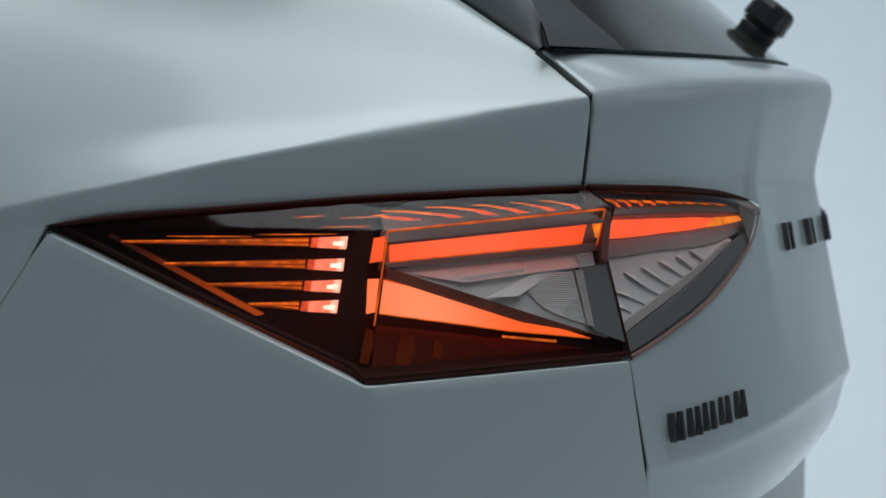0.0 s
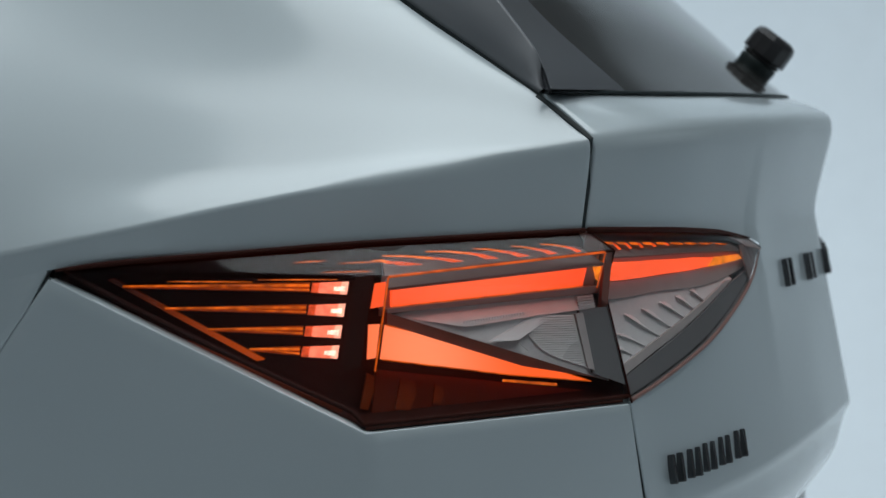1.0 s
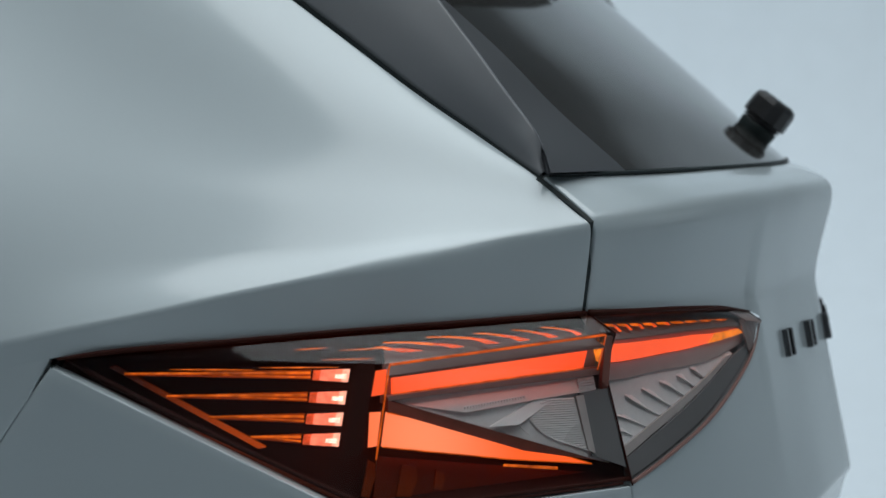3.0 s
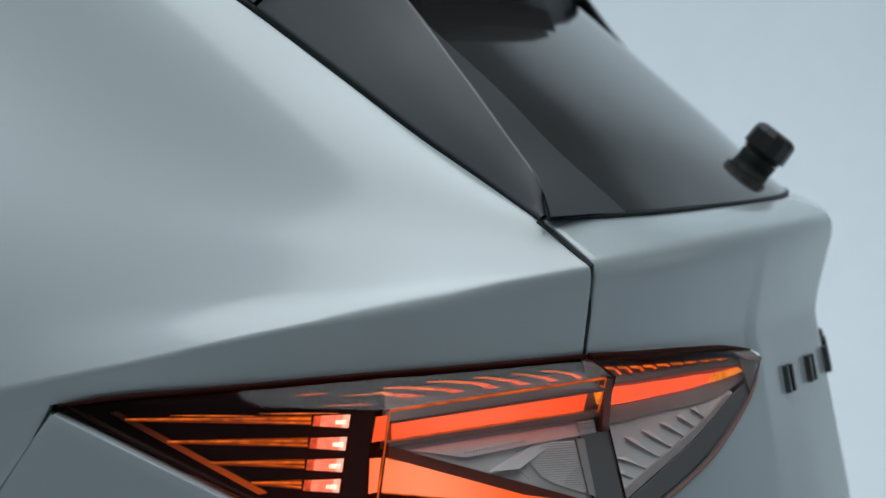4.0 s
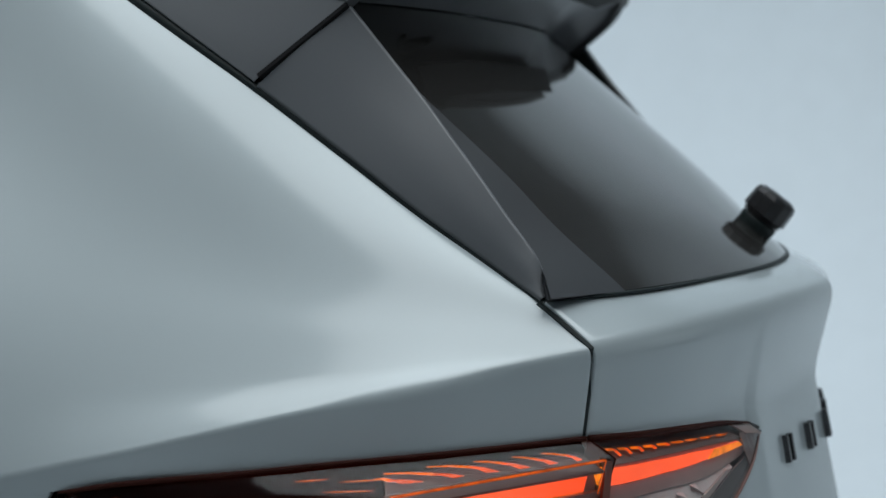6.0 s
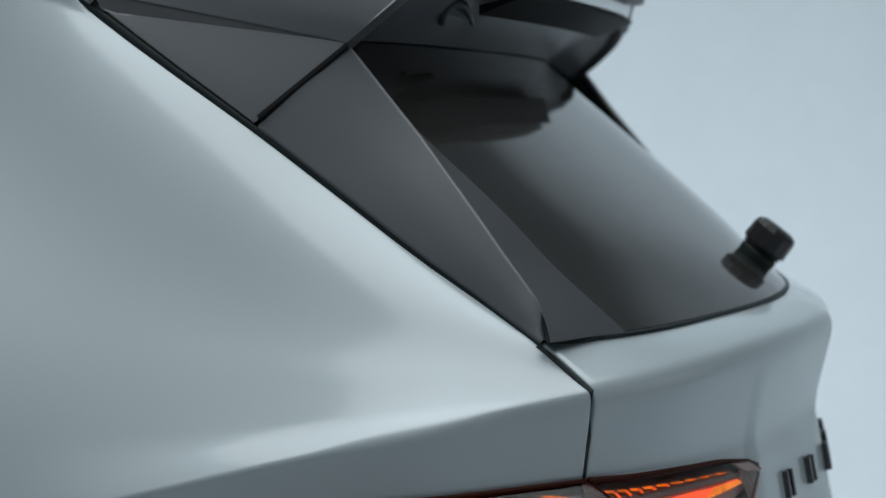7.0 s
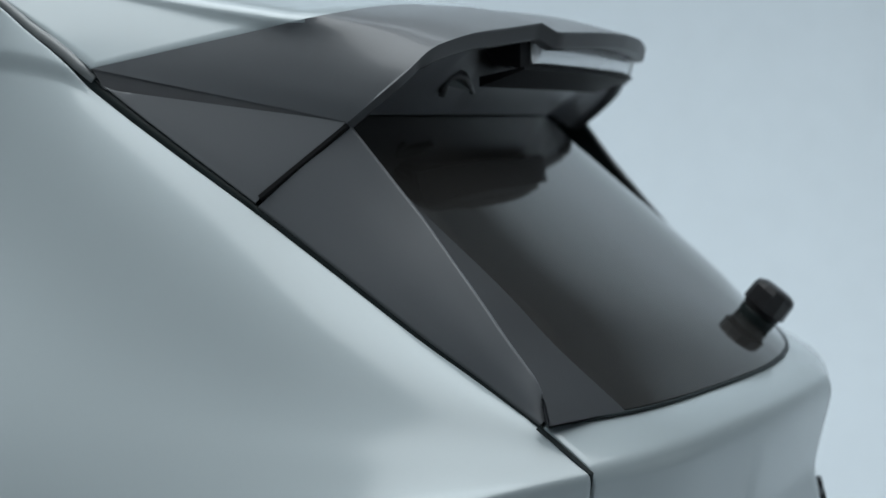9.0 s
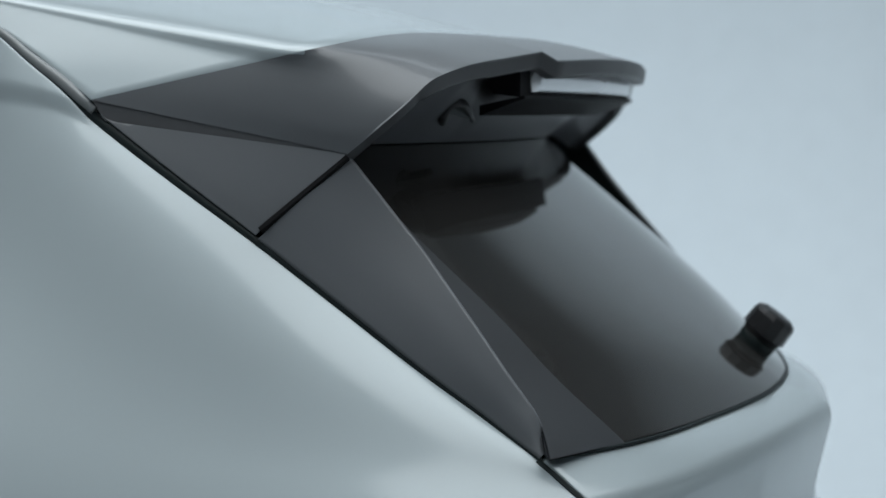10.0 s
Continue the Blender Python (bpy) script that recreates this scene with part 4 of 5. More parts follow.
lit(on_rear, "lower_reflector", [(0.059, 2.526), (0.812, 2.858), (0.98, 2.925), (0.98, 2.985), (0.063, 2.985)], 0.030, 0.004, "lamp_red", lamp, "dark red lower reflector")
lit(on_rear, "lower_border", [(0.012, 2.925), (0.985, 2.935), (0.985, 2.99), (0.012, 2.99)], 0.006, 0.003, "lamp_maroon", lamp, "dark red border along the lamp foot")
for a0, w0, b0, b1 in ((0.02, 0.030, 2.54, 2.86), (0.155, 0.055, 2.62, 2.90), (0.29, 0.030, 2.70, 2.88)):
    lit(on_rear, "reflector_facet", [(a0, b0), (a0 + w0, b0 + 0.04), (a0 + 1.2 * w0, b0 + 0.5 * (b1 - b0)), (a0 + 0.8 * w0, b1), (a0 - 0.2 * w0, b1 - 0.02)], 0.028, 0.002, "lamp_facet", lamp)
lit(on_rear, "bar_bed", [(0.01, 1.06), (0.985, 1.06), (0.985, 2.03), (0.02, 2.05)], 0.018, 0.003, "lamp_brown", lamp, "brown-grey bed behind the light bar")
lit(on_rear, "hook_bed", [(-0.02, 0.12), (0.97, 0.12), (0.98, 0.94), (0.0, 0.94)], 0.016, 0.003, "lamp_bed", lamp, "brown-grey bed under the hooks")
for k in range(22):
    a0 = 0.36 + k * 0.0125
    lit(on_rear, "tooth", [(a0, 2.155 - 0.0012 * k), (a0 + 0.007, 2.154 - 0.0012 * k), (a0 + 0.007, 2.178 - 0.0012 * k), (a0, 2.179 - 0.0012 * k)], 0.0055, 0.003, "lamp_silver", lamp)
# ribbed lens insert, rib by rib, between two edges
RIB_LEFT = [(0.0, 0.714, 2.174), (0.13, 0.670, 2.231), (0.30, 0.636, 2.298), (0.41, 0.651, 2.350), (0.58, 0.673, 2.428), (0.72, 0.710, 2.499), (0.83, 0.759, 2.557), (0.92, 0.813, 2.607), (1.0, 0.858, 2.650)]
RIB_RIGHT = [(0.0, 0.847, 2.197), (0.58, 0.858, 2.462), (1.0, 0.865, 2.651)]


def edge_at(table, k):
    return [float(np.interp(k, [r[0] for r in table], [r[i] for r in table])) for i in (1, 2)]


for k in range(22):
    (a0, b0), (a1, b1) = edge_at(RIB_LEFT, (k + 0.5) / 22.5), edge_at(RIB_RIGHT, (k + 0.5) / 22.5)
    h = 0.0085
    bm = bmesh.new()
    vs = [bm.verts.new(on_rear(x, y, d)) for x, y, d in ((a0, b0 - h, 0.0065), (a1, b1 - h, 0.0065), (a1, b1 + h, 0.0065), (a0, b0 + h, 0.0065), (a0, b0 + 0.5 * h, 0.0052), (a1, b1 + 0.5 * h, 0.0052))]
    for q in ((0, 1, 5, 4), (3, 4, 5, 2), (0, 4, 3), (1, 2, 5), (0, 3, 2, 1)):
        bm.faces.new([vs[i] for i in q])
    part("lens_rib", bm, M["lamp_mirror"], lamp)
part("insert_edge", rod([on_rear(x, y, 0.003) for x, y in ((0.626, 2.306), (0.654, 2.389), (0.679, 2.458), (0.730, 2.531), (0.798, 2.598), (0.860, 2.654))], [0.0005, 0.0008, 0.0010, 0.0010, 0.0009, 0.0006], 6), M["lamp_mirror"], lamp, "bright curved edge of the ribbed insert")
part("insert_edge", rod([on_rear(x, y, 0.004) for x, y in ((0.571, 2.326), (0.599, 2.404), (0.628, 2.463))], [0.0004, 0.0007, 0.0005], 6), M["lamp_mirror"], lamp, "bright curved edge of the ribbed insert")
lit(on_rear, "post_edge", [(0.853, 2.188), (0.888, 2.184), (0.891, 2.690), (0.865, 2.660)], 0.0030, 0.004, "lamp_smoke", lamp, "light grey edge of the upright")
for k in range(5):
    b0 = 2.052 + k * 0.023
    lit(on_rear, "comb_rib", [(0.877, b0 - 0.008), (0.955, b0 - 0.010), (0.954, b0 + 0.004), (0.878, b0 + 0.006)], 0.0045, 0.003, "lamp_silver", lamp)
# the light bars turn the corner on to the side face
lit(on_side, "corner_light", [(0.040, 0.085), (0.006, 0.073), (0.004, 0.224), (0.042, 0.239)], 0.012, 0.004, "light_red", lamp)
lit(on_side, "corner_light", [(0.040, 0.352), (0.006, 0.348), (0.004, 0.556), (0.030, 0.567)], 0.012, 0.004, "light_orange", lamp)
# four light guides with bright ends on the side face
for c0, d0, d1 in ((0.800, 0.129, 0.126), (0.661, 0.270, 0.270), (0.523, 0.403, 0.409), (0.387, 0.528, 0.541)):
    a = on_side(c0, d0, 0.02)
    b = on_side(0.235, d1 * 0.9 + d0 * 0.1, 0.02)
    part("guide_shell", slab(on_side, [(c0, d0 + 0.004), (0.235, d1 - 0.026), (0.235, d1 + 0.030), (c0, d0 + 0.014)], 0.021, 0.024), M["light_shell"], lamp, "dull amber light guide shell")
    lift = np.array((0, 0, 0.0022))
    part("light_guide", rod([a, a * 0.6 + b * 0.4 + lift * 0.4, b + lift], [0.0010, 0.0014, 0.0017], 8, 0.8), M["light_amber"], lamp, "thin amber light guide", True)
    part("light_guide", rod([a * 0.5 + b * 0.5 - lift * 0.3, a * 0.2 + b * 0.8 - lift * 0.7, b - lift], [0.0004, 0.0009, 0.0013], 8, 0.8), M["light_amber"], lamp, "thin amber light guide", True)
    for k in range(5):
        c1, c2 = 0.228 - k * 0.022, 0.228 - k * 0.022 - 0.0213
        h = 0.0245 + 0.0022 * k
        lit(on_side, "light_cell", [(c1, d1 - h), (c2, d1 - h - 0.002), (c2, d1 + h + 0.002), (c1, d1 + h)], 0.017, 0.006, ("light_ember", "light_led", "light_led", "light_led", "light_hot")[k], lamp, "bright light cell")
    lit(on_side, "hot_spot", [(0.160, d1 - 0.014), (0.126, d1 - 0.019), (0.126, d1 + 0.014), (0.160, d1 + 0.009)], 0.0164, 0.001, "light_spot", lamp, "white-hot spot in the light cell")
hot_glow("strip_light", (1.0, 0.125, 0.008), (0.03, 0.003, 0.0005), on_side(0.36, 0.60), 0.165, 0.36)
part("amber_strip", slab(on_side, [(0.850, 0.104), (0.834, 0.092), (0.337, 0.608), (0.360, 0.618)], 0.025, 0.028), M["strip_light"], lamp, "dull amber diagonal strip")
part("lower_strip", slab(on_side, [(0.60, 0.47), (0.57, 0.47), (0.08, 0.90), (0.09, 0.93)], 0.014, 0.017), M["lamp_red"], lamp)
part("corner_post", slab(on_side, [(0.10, 0.02), (0.045, 0.02), (0.045, 0.62), (0.10, 0.66)], 0.016, 0.03), M["lamp_black"], lamp)
# glowing hooks under the lamp's top face
for (a0, b0), (a1, b1), (a2, b2), (a3, b3) in (((-0.070, 0.30), (0.015, 0.365), (0.041, 0.504), (0.156, 0.527)), ((-0.026, 0.193), (0.227, 0.354), (0.286, 0.542), (0.347, 0.538)), ((0.184, 0.147), (0.407, 0.286), (0.445, 0.536), (0.511, 0.554)),
                                               ((0.415, 0.155), (0.559, 0.294), (0.604, 0.569), (0.659, 0.561)), ((0.610, 0.147), (0.727, 0.310), (0.748, 0.574), (0.797, 0.560)), ((0.761, 0.142), (0.884, 0.322), (0.884, 0.596), (0.915, 0.569))):
    am, bm_ = (a0 + a1) / 2, (b0 + b1) / 2 - 0.035
    lit(on_rear, "hook_tail", [(a0, b0), (am, bm_), (a1, b1), (a1 - 0.012, b1 + 0.060), (am - 0.01, bm_ + 0.040), (a0, b0 + 0.020)], 0.010, 0.0004, "fin_light", lamp, "amber tail of a glowing hook")
    lit(on_rear, "glowing_hook", [(a1 - 0.02, b1), (a1 + 0.45 * (a3 - a1), b1 + 0.36 * (b3 - b1)), (a3, b3), (a2 + 0.15 * (a3 - a2), b2), (a1 + 0.4 * (a2 - a1), b1 + 0.45 * (b2 - b1)), (a1 - 0.02, b1 + 0.045)], 0.0095, 0.0010, "hook_light", lamp, "glowing orange hook-shaped reflector")
# streaks of light on the side's top face, drawn as thin glowing rods
for s0, s1, q in ((0.57, 0.66, 0.62), (0.46, 0.60, 0.85), (0.60, 0.68, 0.35), (0.30, 0.45, 0.93), (0.52, 0.58, 0.25)):
    pts = []
    for s in np.linspace(s0, s1, 5):
        c = (0.688 - s) / 0.588
        t, r = along(LAMP_TOP, s)[0], RIDGE_A + c * (TIP - RIDGE_A)
        pts.append(t + (r - t) * q + np.array((0.004, 0.003, -0.009)))
    part("light_streak", rod(pts, [0.0003, 0.0009, 0.0012, 0.0008, 0.0004], 6, 0.5), M["fin_light"], lamp)
# light caught in the lens's edges and round the bars, drawn as glowing rods
part("lit_edge", rod([on_rear(a, 1.03, 0.004) for a in (0.01, 0.3, 0.6, 0.97)], [0.0015] * 4, 6), M["edge_light"], lamp, "thin glowing rod for amber light caught in the lens edge")
part("lit_edge", rod([on_rear(0.005, b, 0.003) for b in (1.05, 1.5, 2.0, 2.5)], [0.0009] * 4, 6), M["edge_light"], lamp, "thin glowing rod for amber light caught in the lens edge")
part("lit_edge", rod([on_rear(0.975, b, 0.004) for b in (1.05, 1.5, 1.95)], [0.0009] * 3, 6), M["edge_light"], lamp, "thin glowing rod for amber light caught in the lens edge")
part("lit_edge", rod([on_rear(0.03, 1.95, 0.008), on_rear(0.5, 1.93, 0.008), on_rear(0.97, 1.92, 0.008)], [0.0008] * 3, 6), M["edge_light"], lamp, "thin glowing rod for amber light caught in the lens edge")
for e in ([(0.041, 1.294), (0.923, 1.309)], [(0.055, 1.923), (0.922, 1.883)], [(0.041, 2.128), (0.491, 2.43), (0.884, 2.79)], [(0.041, 2.415), (0.554, 2.661), (0.884, 2.79)]):
    part("bar_edge", rod([on_rear(a, b, 0.0115) for a, b in e], [0.0007] * len(e), 6), M["edge_light"], lamp, "thin glowing rod for amber light along the light bar")
# red rim along the lens
edge_top = [p + np.array((-0.0035, -0.002, -0.001)) for p in top]
part("rim", rod(edge_top, [0.0012, 0.0020, 0.0024] + [0.0027] * (len(edge_top) - 3), 8), M["lamp_rim"], lamp, "dark red lens rim", True)
edge_foot = [p + (np.array((0.010, 0.004, 0.0125)) if k < 25 else np.array((0.003, 0.003, 0.007))) for k, p in enumerate(foot)]
part("rim", rod(edge_foot[1:], [0.0010, 0.0018] + [0.0027] * (len(edge_foot) - 3), 8), M["lamp_rim"], lamp, "dark red lens rim", True)

# ---------------------------------------------------------------- tail lamp on the tailgate
av = np.linspace(0, 1, 36)
g = np.array(dense(rounded([along(GATE_TOP, av), along(GATE_RIDGE, av), np.array([on_gate(a, gate_fold(a)) for a in av]), along(GATE_FOOT, av)], [0, 0.003, 0.006, 0], 5), 0.012))
hous = g.copy()
back = np.array((0.35, 0.93, -0.1))
hous[1:-1, 1:-1] += 0.022 * back
hous[0] += 0.003 * back
hous[-1] += 0.003 * back
gate_lamp = link_mesh("tailgate_lamp", list(hous.reshape(-1, 3)), grid_faces(*hous.shape[:2]), M["lamp_grey"], car, "lit red and clear tail lamp on the tailgate")
lens = link_mesh("lens", list(g.reshape(-1, 3)), grid_faces(*g.shape[:2]), M["lens"], gate_lamp, "clear glossy outer lens")
lens.visible_shadow = False
band(on_gate, "light_bar", pieces([(0.008, 0.088), (0.368, 0.112), (0.606, 0.152), (0.838, 0.286)]), pieces([(0.008, 0.221), (0.437, 0.255), (0.658, 0.302), (0.856, 0.43)]), 0.008, 0.003, "light_red", gate_lamp, "glowing red light bar")
band(on_gate, "bar_tip", pieces([(0.70, 0.20), (0.77, 0.233), (0.838, 0.287)], 5), pieces([(0.66, 0.304), (0.75, 0.352), (0.856, 0.435)], 5), 0.0065, 0.001, "light_amber_bright", gate_lamp, "amber tip of the light bar")
band(on_gate, "bar_bed", pieces([(0.004, 0.03), (0.5, 0.04), (0.92, 0.10)]), pieces([(0.004, 0.20), (0.5, 0.23), (0.90, 0.40)]), 0.014, 0.002, "lamp_brown", gate_lamp)
band(on_gate, "clear_strip", pieces([(0.004, 0.234), (0.437, 0.265), (0.658, 0.312), (0.856, 0.44), (0.90, 0.62)]), pieces([(0.004, 0.348), (0.421, 0.393), (0.60, 0.49), (0.756, 0.599), (0.89, 0.74)]), 0.010, 0.003, "lamp_smoke", gate_lamp)
band(on_gate, "reflector_bed", pieces([(0.004, 0.340), (0.421, 0.385), (0.60, 0.48), (0.764, 0.61)]), pieces([(0.004, 0.828), (0.35, 0.793), (0.613, 0.734), (0.764, 0.675)]), 0.013, 0.003, "lamp_pale", gate_lamp, "silvered reflector bed", -0.005)
band(on_gate, "silver_edge", pieces([(0.004, 0.788), (0.417, 0.694), (0.728, 0.614)]), pieces([(0.004, 0.85), (0.43, 0.757), (0.75, 0.664)]), 0.006, 0.003, "lamp_smoke", gate_lamp)
band(on_gate, "dark_edge", pieces([(0.004, 0.86), (0.43, 0.775), (0.75, 0.685), (0.90, 0.78)]), pieces([(0.004, 0.975), (0.43, 0.965), (0.78, 0.95), (0.92, 0.90)]), 0.005, 0.003, "lamp_grey", gate_lamp, "dark grey lamp border")
RIBS = (((0.058, 0.589), (0.143, 0.656), (0.21, 0.738)), ((0.141, 0.479), (0.217, 0.582), (0.303, 0.719)), ((0.253, 0.478), (0.322, 0.593), (0.383, 0.709)), ((0.364, 0.484), (0.419, 0.579), (0.464, 0.692)), ((0.464, 0.494), (0.499, 0.573), (0.527, 0.661)), ((0.548, 0.497), (0.573, 0.569), (0.593, 0.649)), ((0.026, 0.673), (0.073, 0.704), (0.115, 0.747)))
for rib in RIBS:
    a, b, c = (on_gate(u, w, 0.008) for u, w in rib)
    pts = [(1 - q)**2 * a + 2 * q * (1 - q) * (2 * b - (a + c) / 2) + q * q * c for q in np.linspace(0, 1, 7)]
    part("reflector_rib", rod(pts, [0.0003, 0.0006, 0.0008, 0.0010, 0.0011, 0.0010, 0.0006], 8), M["lamp_mirror"], gate_lamp, "silvered curved rib", True)
    # the scooped facet above each rib
    up = [x + np.array((0.006, 0.007, 0.011 * math.sin(math.pi * min(1, k / 5.5)))) for k, x in enumerate(pts)]
    bm = bmesh.new()
    va, vb = [bm.verts.new(x) for x in pts], [bm.verts.new(x) for x in up]
    for k in range(6):
        bm.faces.new((va[k], va[k + 1], vb[k + 1], vb[k]))
    part("reflector_scoop", bm, M["lamp_mirror"], gate_lamp, "", True)
for k in range(9):
    x0, x1 = 0.07 + 0.0845 * k, 0.128 + 0.087 * k
    y0, y1 = -0.67 + 0.024 * k, -0.30 - 0.021 * k
    lit(on_gate, "hook_tail", [(x0, y0), (x0 + 0.055, y0 + 0.02), (x1, y1 - 0.02), (x1 - 0.012, y1), (x0 + 0.045, y0 + 0.15), (x0, y0 + 0.10)], 0.0065, 0.0004, "fin_light" if k < 5 else "light_amber", gate_lamp, "amber tail of a glowing hook")
    if k < 5:
        lit(on_gate, "glowing_hook", [(x0 + 0.045, y0 + 0.06), (x0 + 0.062, y0 + 0.07), (x1, y1), (x1 - 0.02, y1 + 0.01)], 0.0062, 0.0008, "hook_light", gate_lamp, "glowing orange hook-shaped reflector")
band(on_gate, "hook_bed", pieces([(0.004, -0.90), (0.5, -0.90), (0.93, -0.85)]), pieces([(0.004, -0.10), (0.5, -0.10), (0.93, -0.10)]), 0.010, 0.002, "lamp_bed", gate_lamp, "brown-grey bed under the hooks")
band(on_gate, "tip_cover", pieces([(0.84, 0.02), (0.93, 0.02), (1.0, 0.02)], 6), pieces([(0.84, 0.97), (0.93, 0.97), (1.0, 0.97)], 6), 0.0025, 0.002, "lamp_brown", gate_lamp, "brown-grey cover at the lamp tip")
band(on_gate, "tip_top", pieces([(0.88, -0.97), (0.95, -0.97), (1.0, -0.97)], 6), pieces([(0.88, -0.02), (0.95, -0.02), (1.0, -0.02)], 6), 0.002, 0.002, "lamp_brown", gate_lamp, "brown-grey cover at the lamp tip")
rt = [p + np.array((-0.001, -0.003, -0.001)) for p in along(GATE_TOP, av)]
part("rim", rod(rt, [float(r) for r in np.interp(av, [0, 0.8, 1], [0.0035, 0.003, 0.0008])], 8), M["lamp_rim"], gate_lamp, "dark red lens rim", True)
rf = [p + np.array((-0.001, -0.0005, 0.002)) for p in along(GATE_FOOT, av)]
part("rim", rod(rf, [float(r) for r in np.interp(av, [0, 0.8, 1], [0.0024, 0.0020, 0.0012])], 8), M["lamp_edge"], gate_lamp, "translucent brown lens rim", True)
# grey end wall of the tailgate's lamp at the split
ends = [-0.95, -0.5, 0.02, gate_fold(0), 0.6, 0.98]
bm = bmesh.new()
cols = [[bm.verts.new(on_gate(0.004, b, d)) for d in (0.001, 0.012, 0.022)] for b in ends]
for p, q in zip(cols, cols[1:]):
    for k in range(2):
        bm.faces.new((p[k], p[k + 1], q[k + 1], q[k]))
part("end_wall", bm, M["lamp_grey"], gate_lamp, "grey end wall of the lamp")
# dark edge of the split between both lamps
split = [np.array(p) for p in ((-0.590, 0.157, 0.997), (-0.589, 0.1265, 0.976), (-0.5745, 0.140, 0.934), (-0.593, 0.1065, 0.8205))]
part("split_edge", rod(split, [0.0010] * 4, 6), M["lamp_black"], lamp)

# ---------------------------------------------------------------- raised badge shapes on the tailgate
def gate_at(x, z):
    a, b = along(HOLLOW, abs(x))[0], along(LIP, abs(x))[0]
    u = (a[2] - z) / (a[2] - b[2])
    e = 0.004
    a2, b2 = along(HOLLOW, abs(x) + e)[0], along(LIP, abs(x) + e)[0]
    dy = ((a2[1] + (b2[1] - a2[1]) * u) - (a[1] + (b[1] - a[1]) * u)) / e
    return Vector((x, a[1] + (b[1] - a[1]) * u, z)), math.degrees(math.atan(-dy if x < 0 else dy))


def badge_bar(x, z, w, h, lean=0.0):
    p, turn = gate_at(x, z)
    m = pose(0, 0, 0, -12, lean, turn)
    part("badge_bar", block(p + Vector((0, -0.003, 0)), (w, 0.010, h), m, 0.0015), M["badge"], gate, "dark chrome badge bar")


for x, z in ((-0.532, 0.744), (-0.501, 0.745), (-0.473, 0.747), (-0.443, 0.749), (-0.410, 0.751)):
    badge_bar(x - 0.0085, z, 0.0038, 0.031, 3)
    badge_bar(x + 0.0055, z, 0.0038, 0.031, 3)
for x in (-0.19, -0.09, 0.005, 0.1, 0.19):
    badge_bar(x - 0.008, 0.923, 0.008, 0.034, 4)
    badge_bar(x + 0.010, 0.923, 0.008, 0.034, 4)

# ---------------------------------------------------------------- mirrored side, inner shell, wheels
for ob, n in ((quarter, "quarter_panel"), (bump, "bumper_corner")):
    mirror_of(ob, n)
# black seams between the panels
def seam(points, r, label):
    ob = part("panel_seam", rod(points, [r] * len(points), 6), M["rubber"], car, label)
    mirror_of(ob, "panel_seam")


IN = np.array((0.6, 0.8, 0.0)) * 0.0045
cut = [along(PILLAR, 0.953)[0], along(SHOULDER, 0.594)[0] * 0.3 + along(PILLAR, 0.955)[0] * 0.7, along(SHOULDER, 0.594)[0] + np.array((0.001, 0.003, 0.001)), along(HOLLOW, 0.594)[0] * 0.5 + along(SHOULDER, 0.594)[0] * 0.5, along(HOLLOW, 0.594)[0]]
seam([c + IN for c in cut], 0.0042, "black seam between side panel and tailgate")
seam([LOW_B + IN, (LOW_B + along(LIP, 0.594)[0]) / 2 + IN, along(LIP, 0.594)[0] + IN, along(UNDER, 0.594)[0] + IN], 0.0022, "black seam between bumper and tailgate")
seam([p + np.array((0.0045, 0.0014, 0.0004)) for p in along(SEAM, np.linspace(0.0, 1.0, 14))], 0.0024, "black seam in front of the bumper")
# black inner shell of unseen blocks, added to close the body behind seams and window
bm = block((0, 0.82, 0.86), (1.06, 0.60, 0.84))
part("rear_shell", block((0, 0.395, 0.99), (1.03, 0.28, 0.27)), M["inner_black"], car, "black inner shell behind the tailgate")
part("parcel_shell", block((0, 0.88, 1.38), (0.98, 0.50, 0.30)), M["inner_black"], car, "unseen black block added behind the rear window")
part("inner_shell", bm, M["inner_black"], car, "black inner body shell")
for sx in (-1, 1):
    bm = bmesh.new()
    bmesh.ops.create_cone(bm, cap_ends=True, segments=48, radius1=0.355, radius2=0.355, depth=0.24)
    bmesh.ops.bevel(bm, geom=[e for e in bm.edges if e.calc_face_angle(0) > 1], offset=0.03, segments=3, affect="EDGES")
    bmesh.ops.transform(bm, matrix=pose(sx * 0.78, 1.0, 0.355, 0, 90, 0), verts=bm.verts)
    wheel = part("wheel", bm, M["tyre"], car, "black tyre of the rear wheel", True)
    bm = bmesh.new()
    bmesh.ops.create_cone(bm, cap_ends=True, segments=32, radius1=0.24, radius2=0.22, depth=0.02)
    bmesh.ops.transform(bm, matrix=pose(sx * 0.905, 1.0, 0.355, 0, 90 * sx, 0), verts=bm.verts)
    part("rim_disc", bm, M["grey_plastic"], wheel)


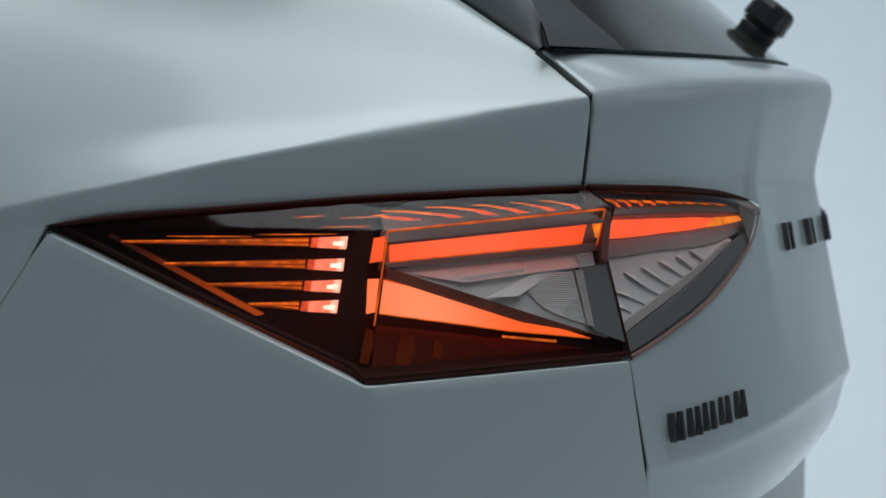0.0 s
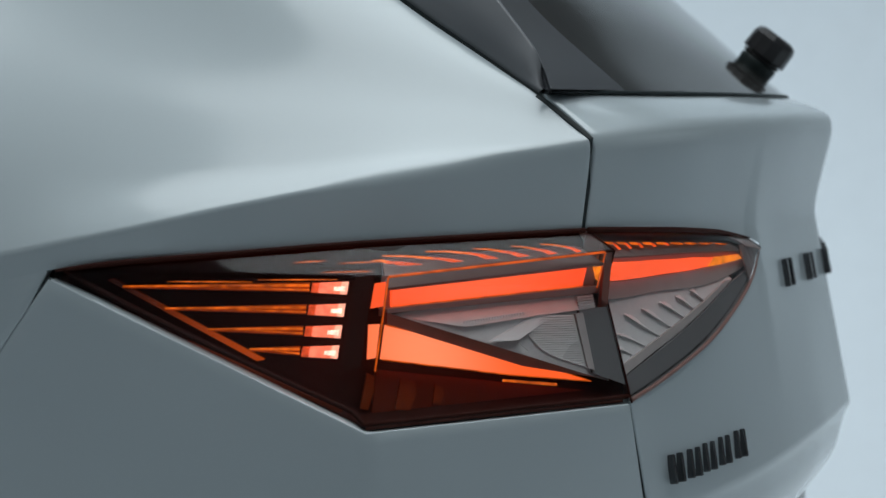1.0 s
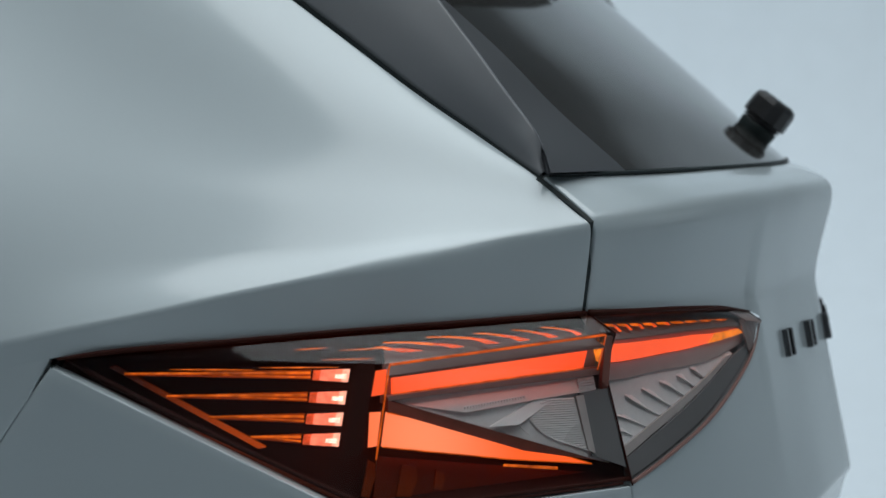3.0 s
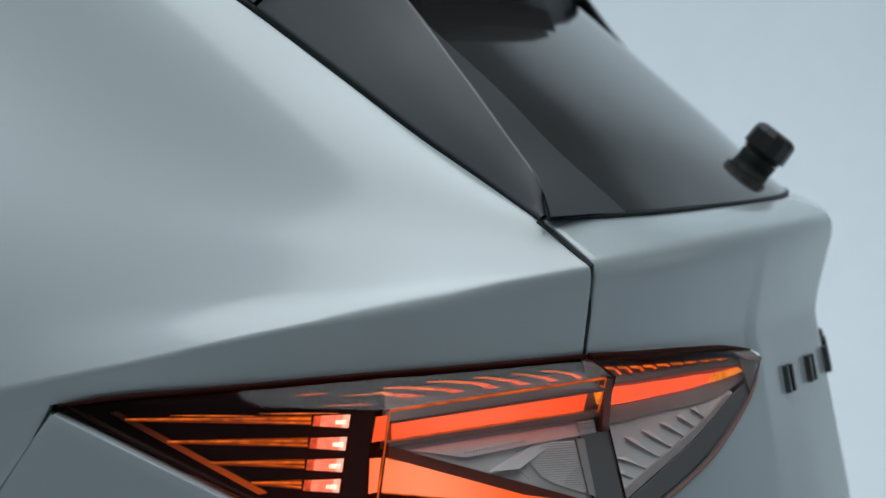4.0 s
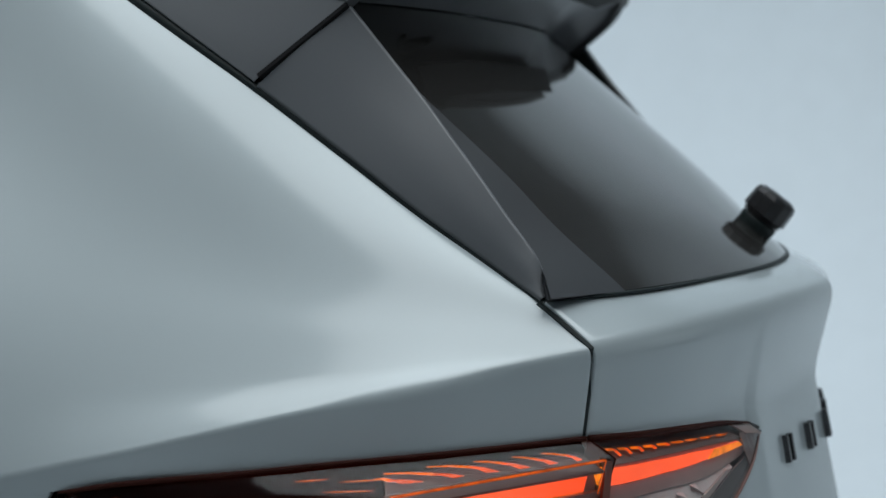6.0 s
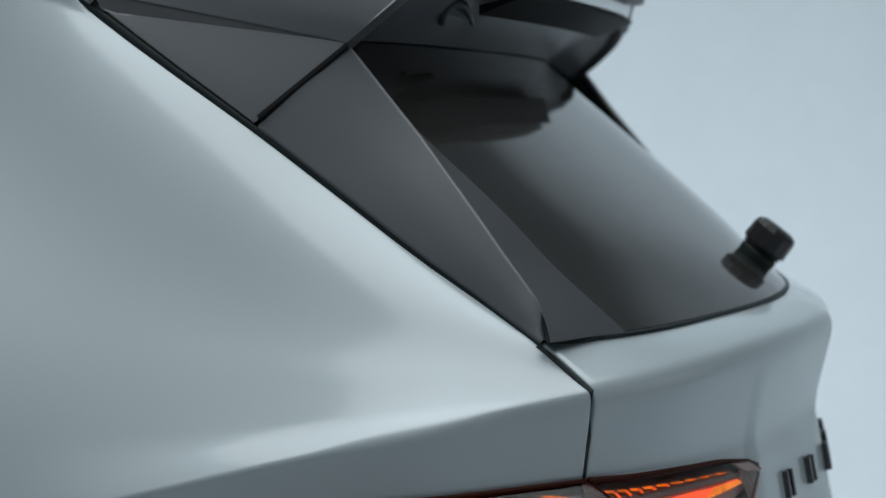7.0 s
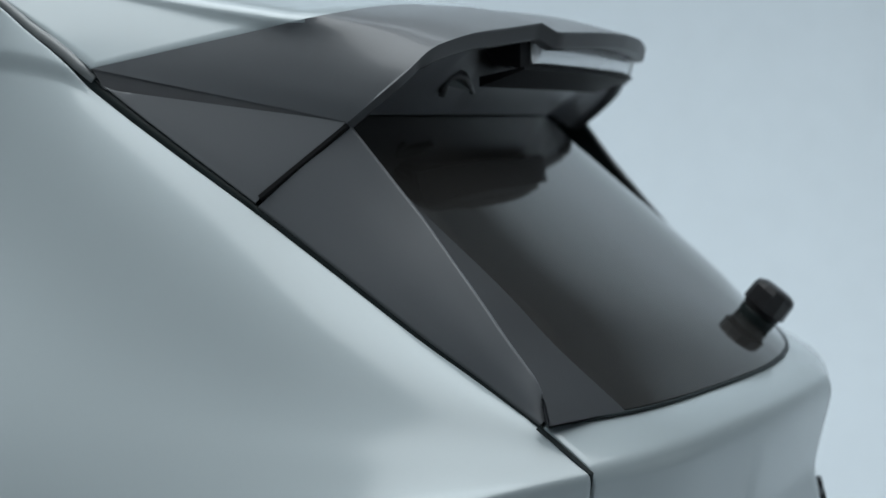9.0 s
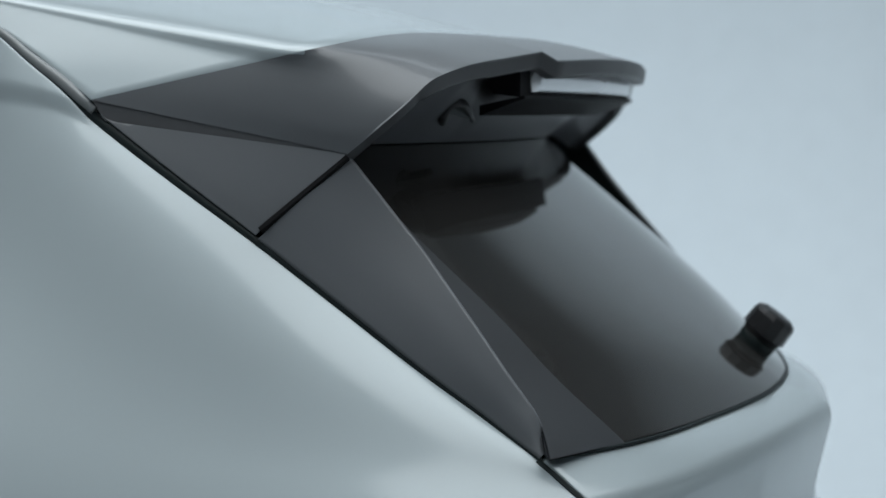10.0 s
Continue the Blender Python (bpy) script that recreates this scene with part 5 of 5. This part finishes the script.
def front_body():
    """The rest of the car ahead of the rear panels: flanks, cabin, bonnet and nose as plain smooth sheets."""
    # y, half width, sill, shoulder height, roof height, roof half width
    rows = [(1.06, 0.93, 0.30, 0.98, 1.66, 0.57), (1.6, 0.94, 0.28, 0.98, 1.70, 0.58), (2.3, 0.94, 0.28, 0.97, 1.69, 0.58), (2.8, 0.94, 0.28, 0.96, 1.58, 0.56), (3.25, 0.94, 0.28, 0.96, 1.24, 0.60), (3.6, 0.93, 0.28, 0.95, 1.06, 0.66), (4.1, 0.90, 0.30, 0.90, 0.98, 0.62), (4.45, 0.80, 0.36, 0.74, 0.80, 0.50), (4.58, 0.62, 0.42, 0.60, 0.62, 0.40)]
    tab = [(r[0], *r[1:4]) for r in rows]
    tab2 = [(r[0], r[4], r[5], 0.0) for r in rows]
    ys = np.linspace(1.06, 4.58, 30)
    a, b = along(tab, ys), along(tab2, ys)
    grid = []
    for y, (w, sill, sh), (top, rw, _) in zip(ys, a, b):
        half = [(-w + 0.06, sill), (-w, sill + 0.2), (-w - 0.005, (sill + sh) / 2 + 0.1), (-w + 0.01, sh), (-(w + rw) / 2 - 0.02, (sh + top) / 2), (-rw, top - 0.03), (-rw * 0.6, top), (0.0, top + 0.015)]
        grid.append([(x, y, z) for x, z in half + [(-x, z) for x, z in half[-2::-1]]])
    # its rear edge slants along the front edge of the side panels
    slant = [0.89, 0.89, 0.89, 0.892, 0.965, 1.045, 1.058, 1.058]
    first = [(x * 0.996, y, z) for (x, _, z), y in zip(grid[0], slant + slant[-2::-1])]
    g = np.array([first] + grid)
    link_mesh("front_body", list(g.reshape(-1, 3)), grid_faces(*g.shape[:2]), M["paint"], car, "plain silver-grey front part of the body")


front_body()
for sx in (-1, 1):
    bm = bmesh.new()
    bmesh.ops.create_cone(bm, cap_ends=True, segments=48, radius1=0.355, radius2=0.355, depth=0.24)
    bmesh.ops.bevel(bm, geom=[e for e in bm.edges if e.calc_face_angle(0) > 1], offset=0.03, segments=3, affect="EDGES")
    bmesh.ops.transform(bm, matrix=pose(sx * 0.80, 3.76, 0.355, 0, 90, 0), verts=bm.verts)
    wheel = part("wheel", bm, M["tyre"], car, "black tyre of the front wheel", True)
    bm = bmesh.new()
    bmesh.ops.create_cone(bm, cap_ends=True, segments=32, radius1=0.24, radius2=0.22, depth=0.02)
    bmesh.ops.transform(bm, matrix=pose(sx * 0.925, 3.76, 0.355, 0, 90 * sx, 0), verts=bm.verts)
    part("rim_disc", bm, M["grey_plastic"], wheel)
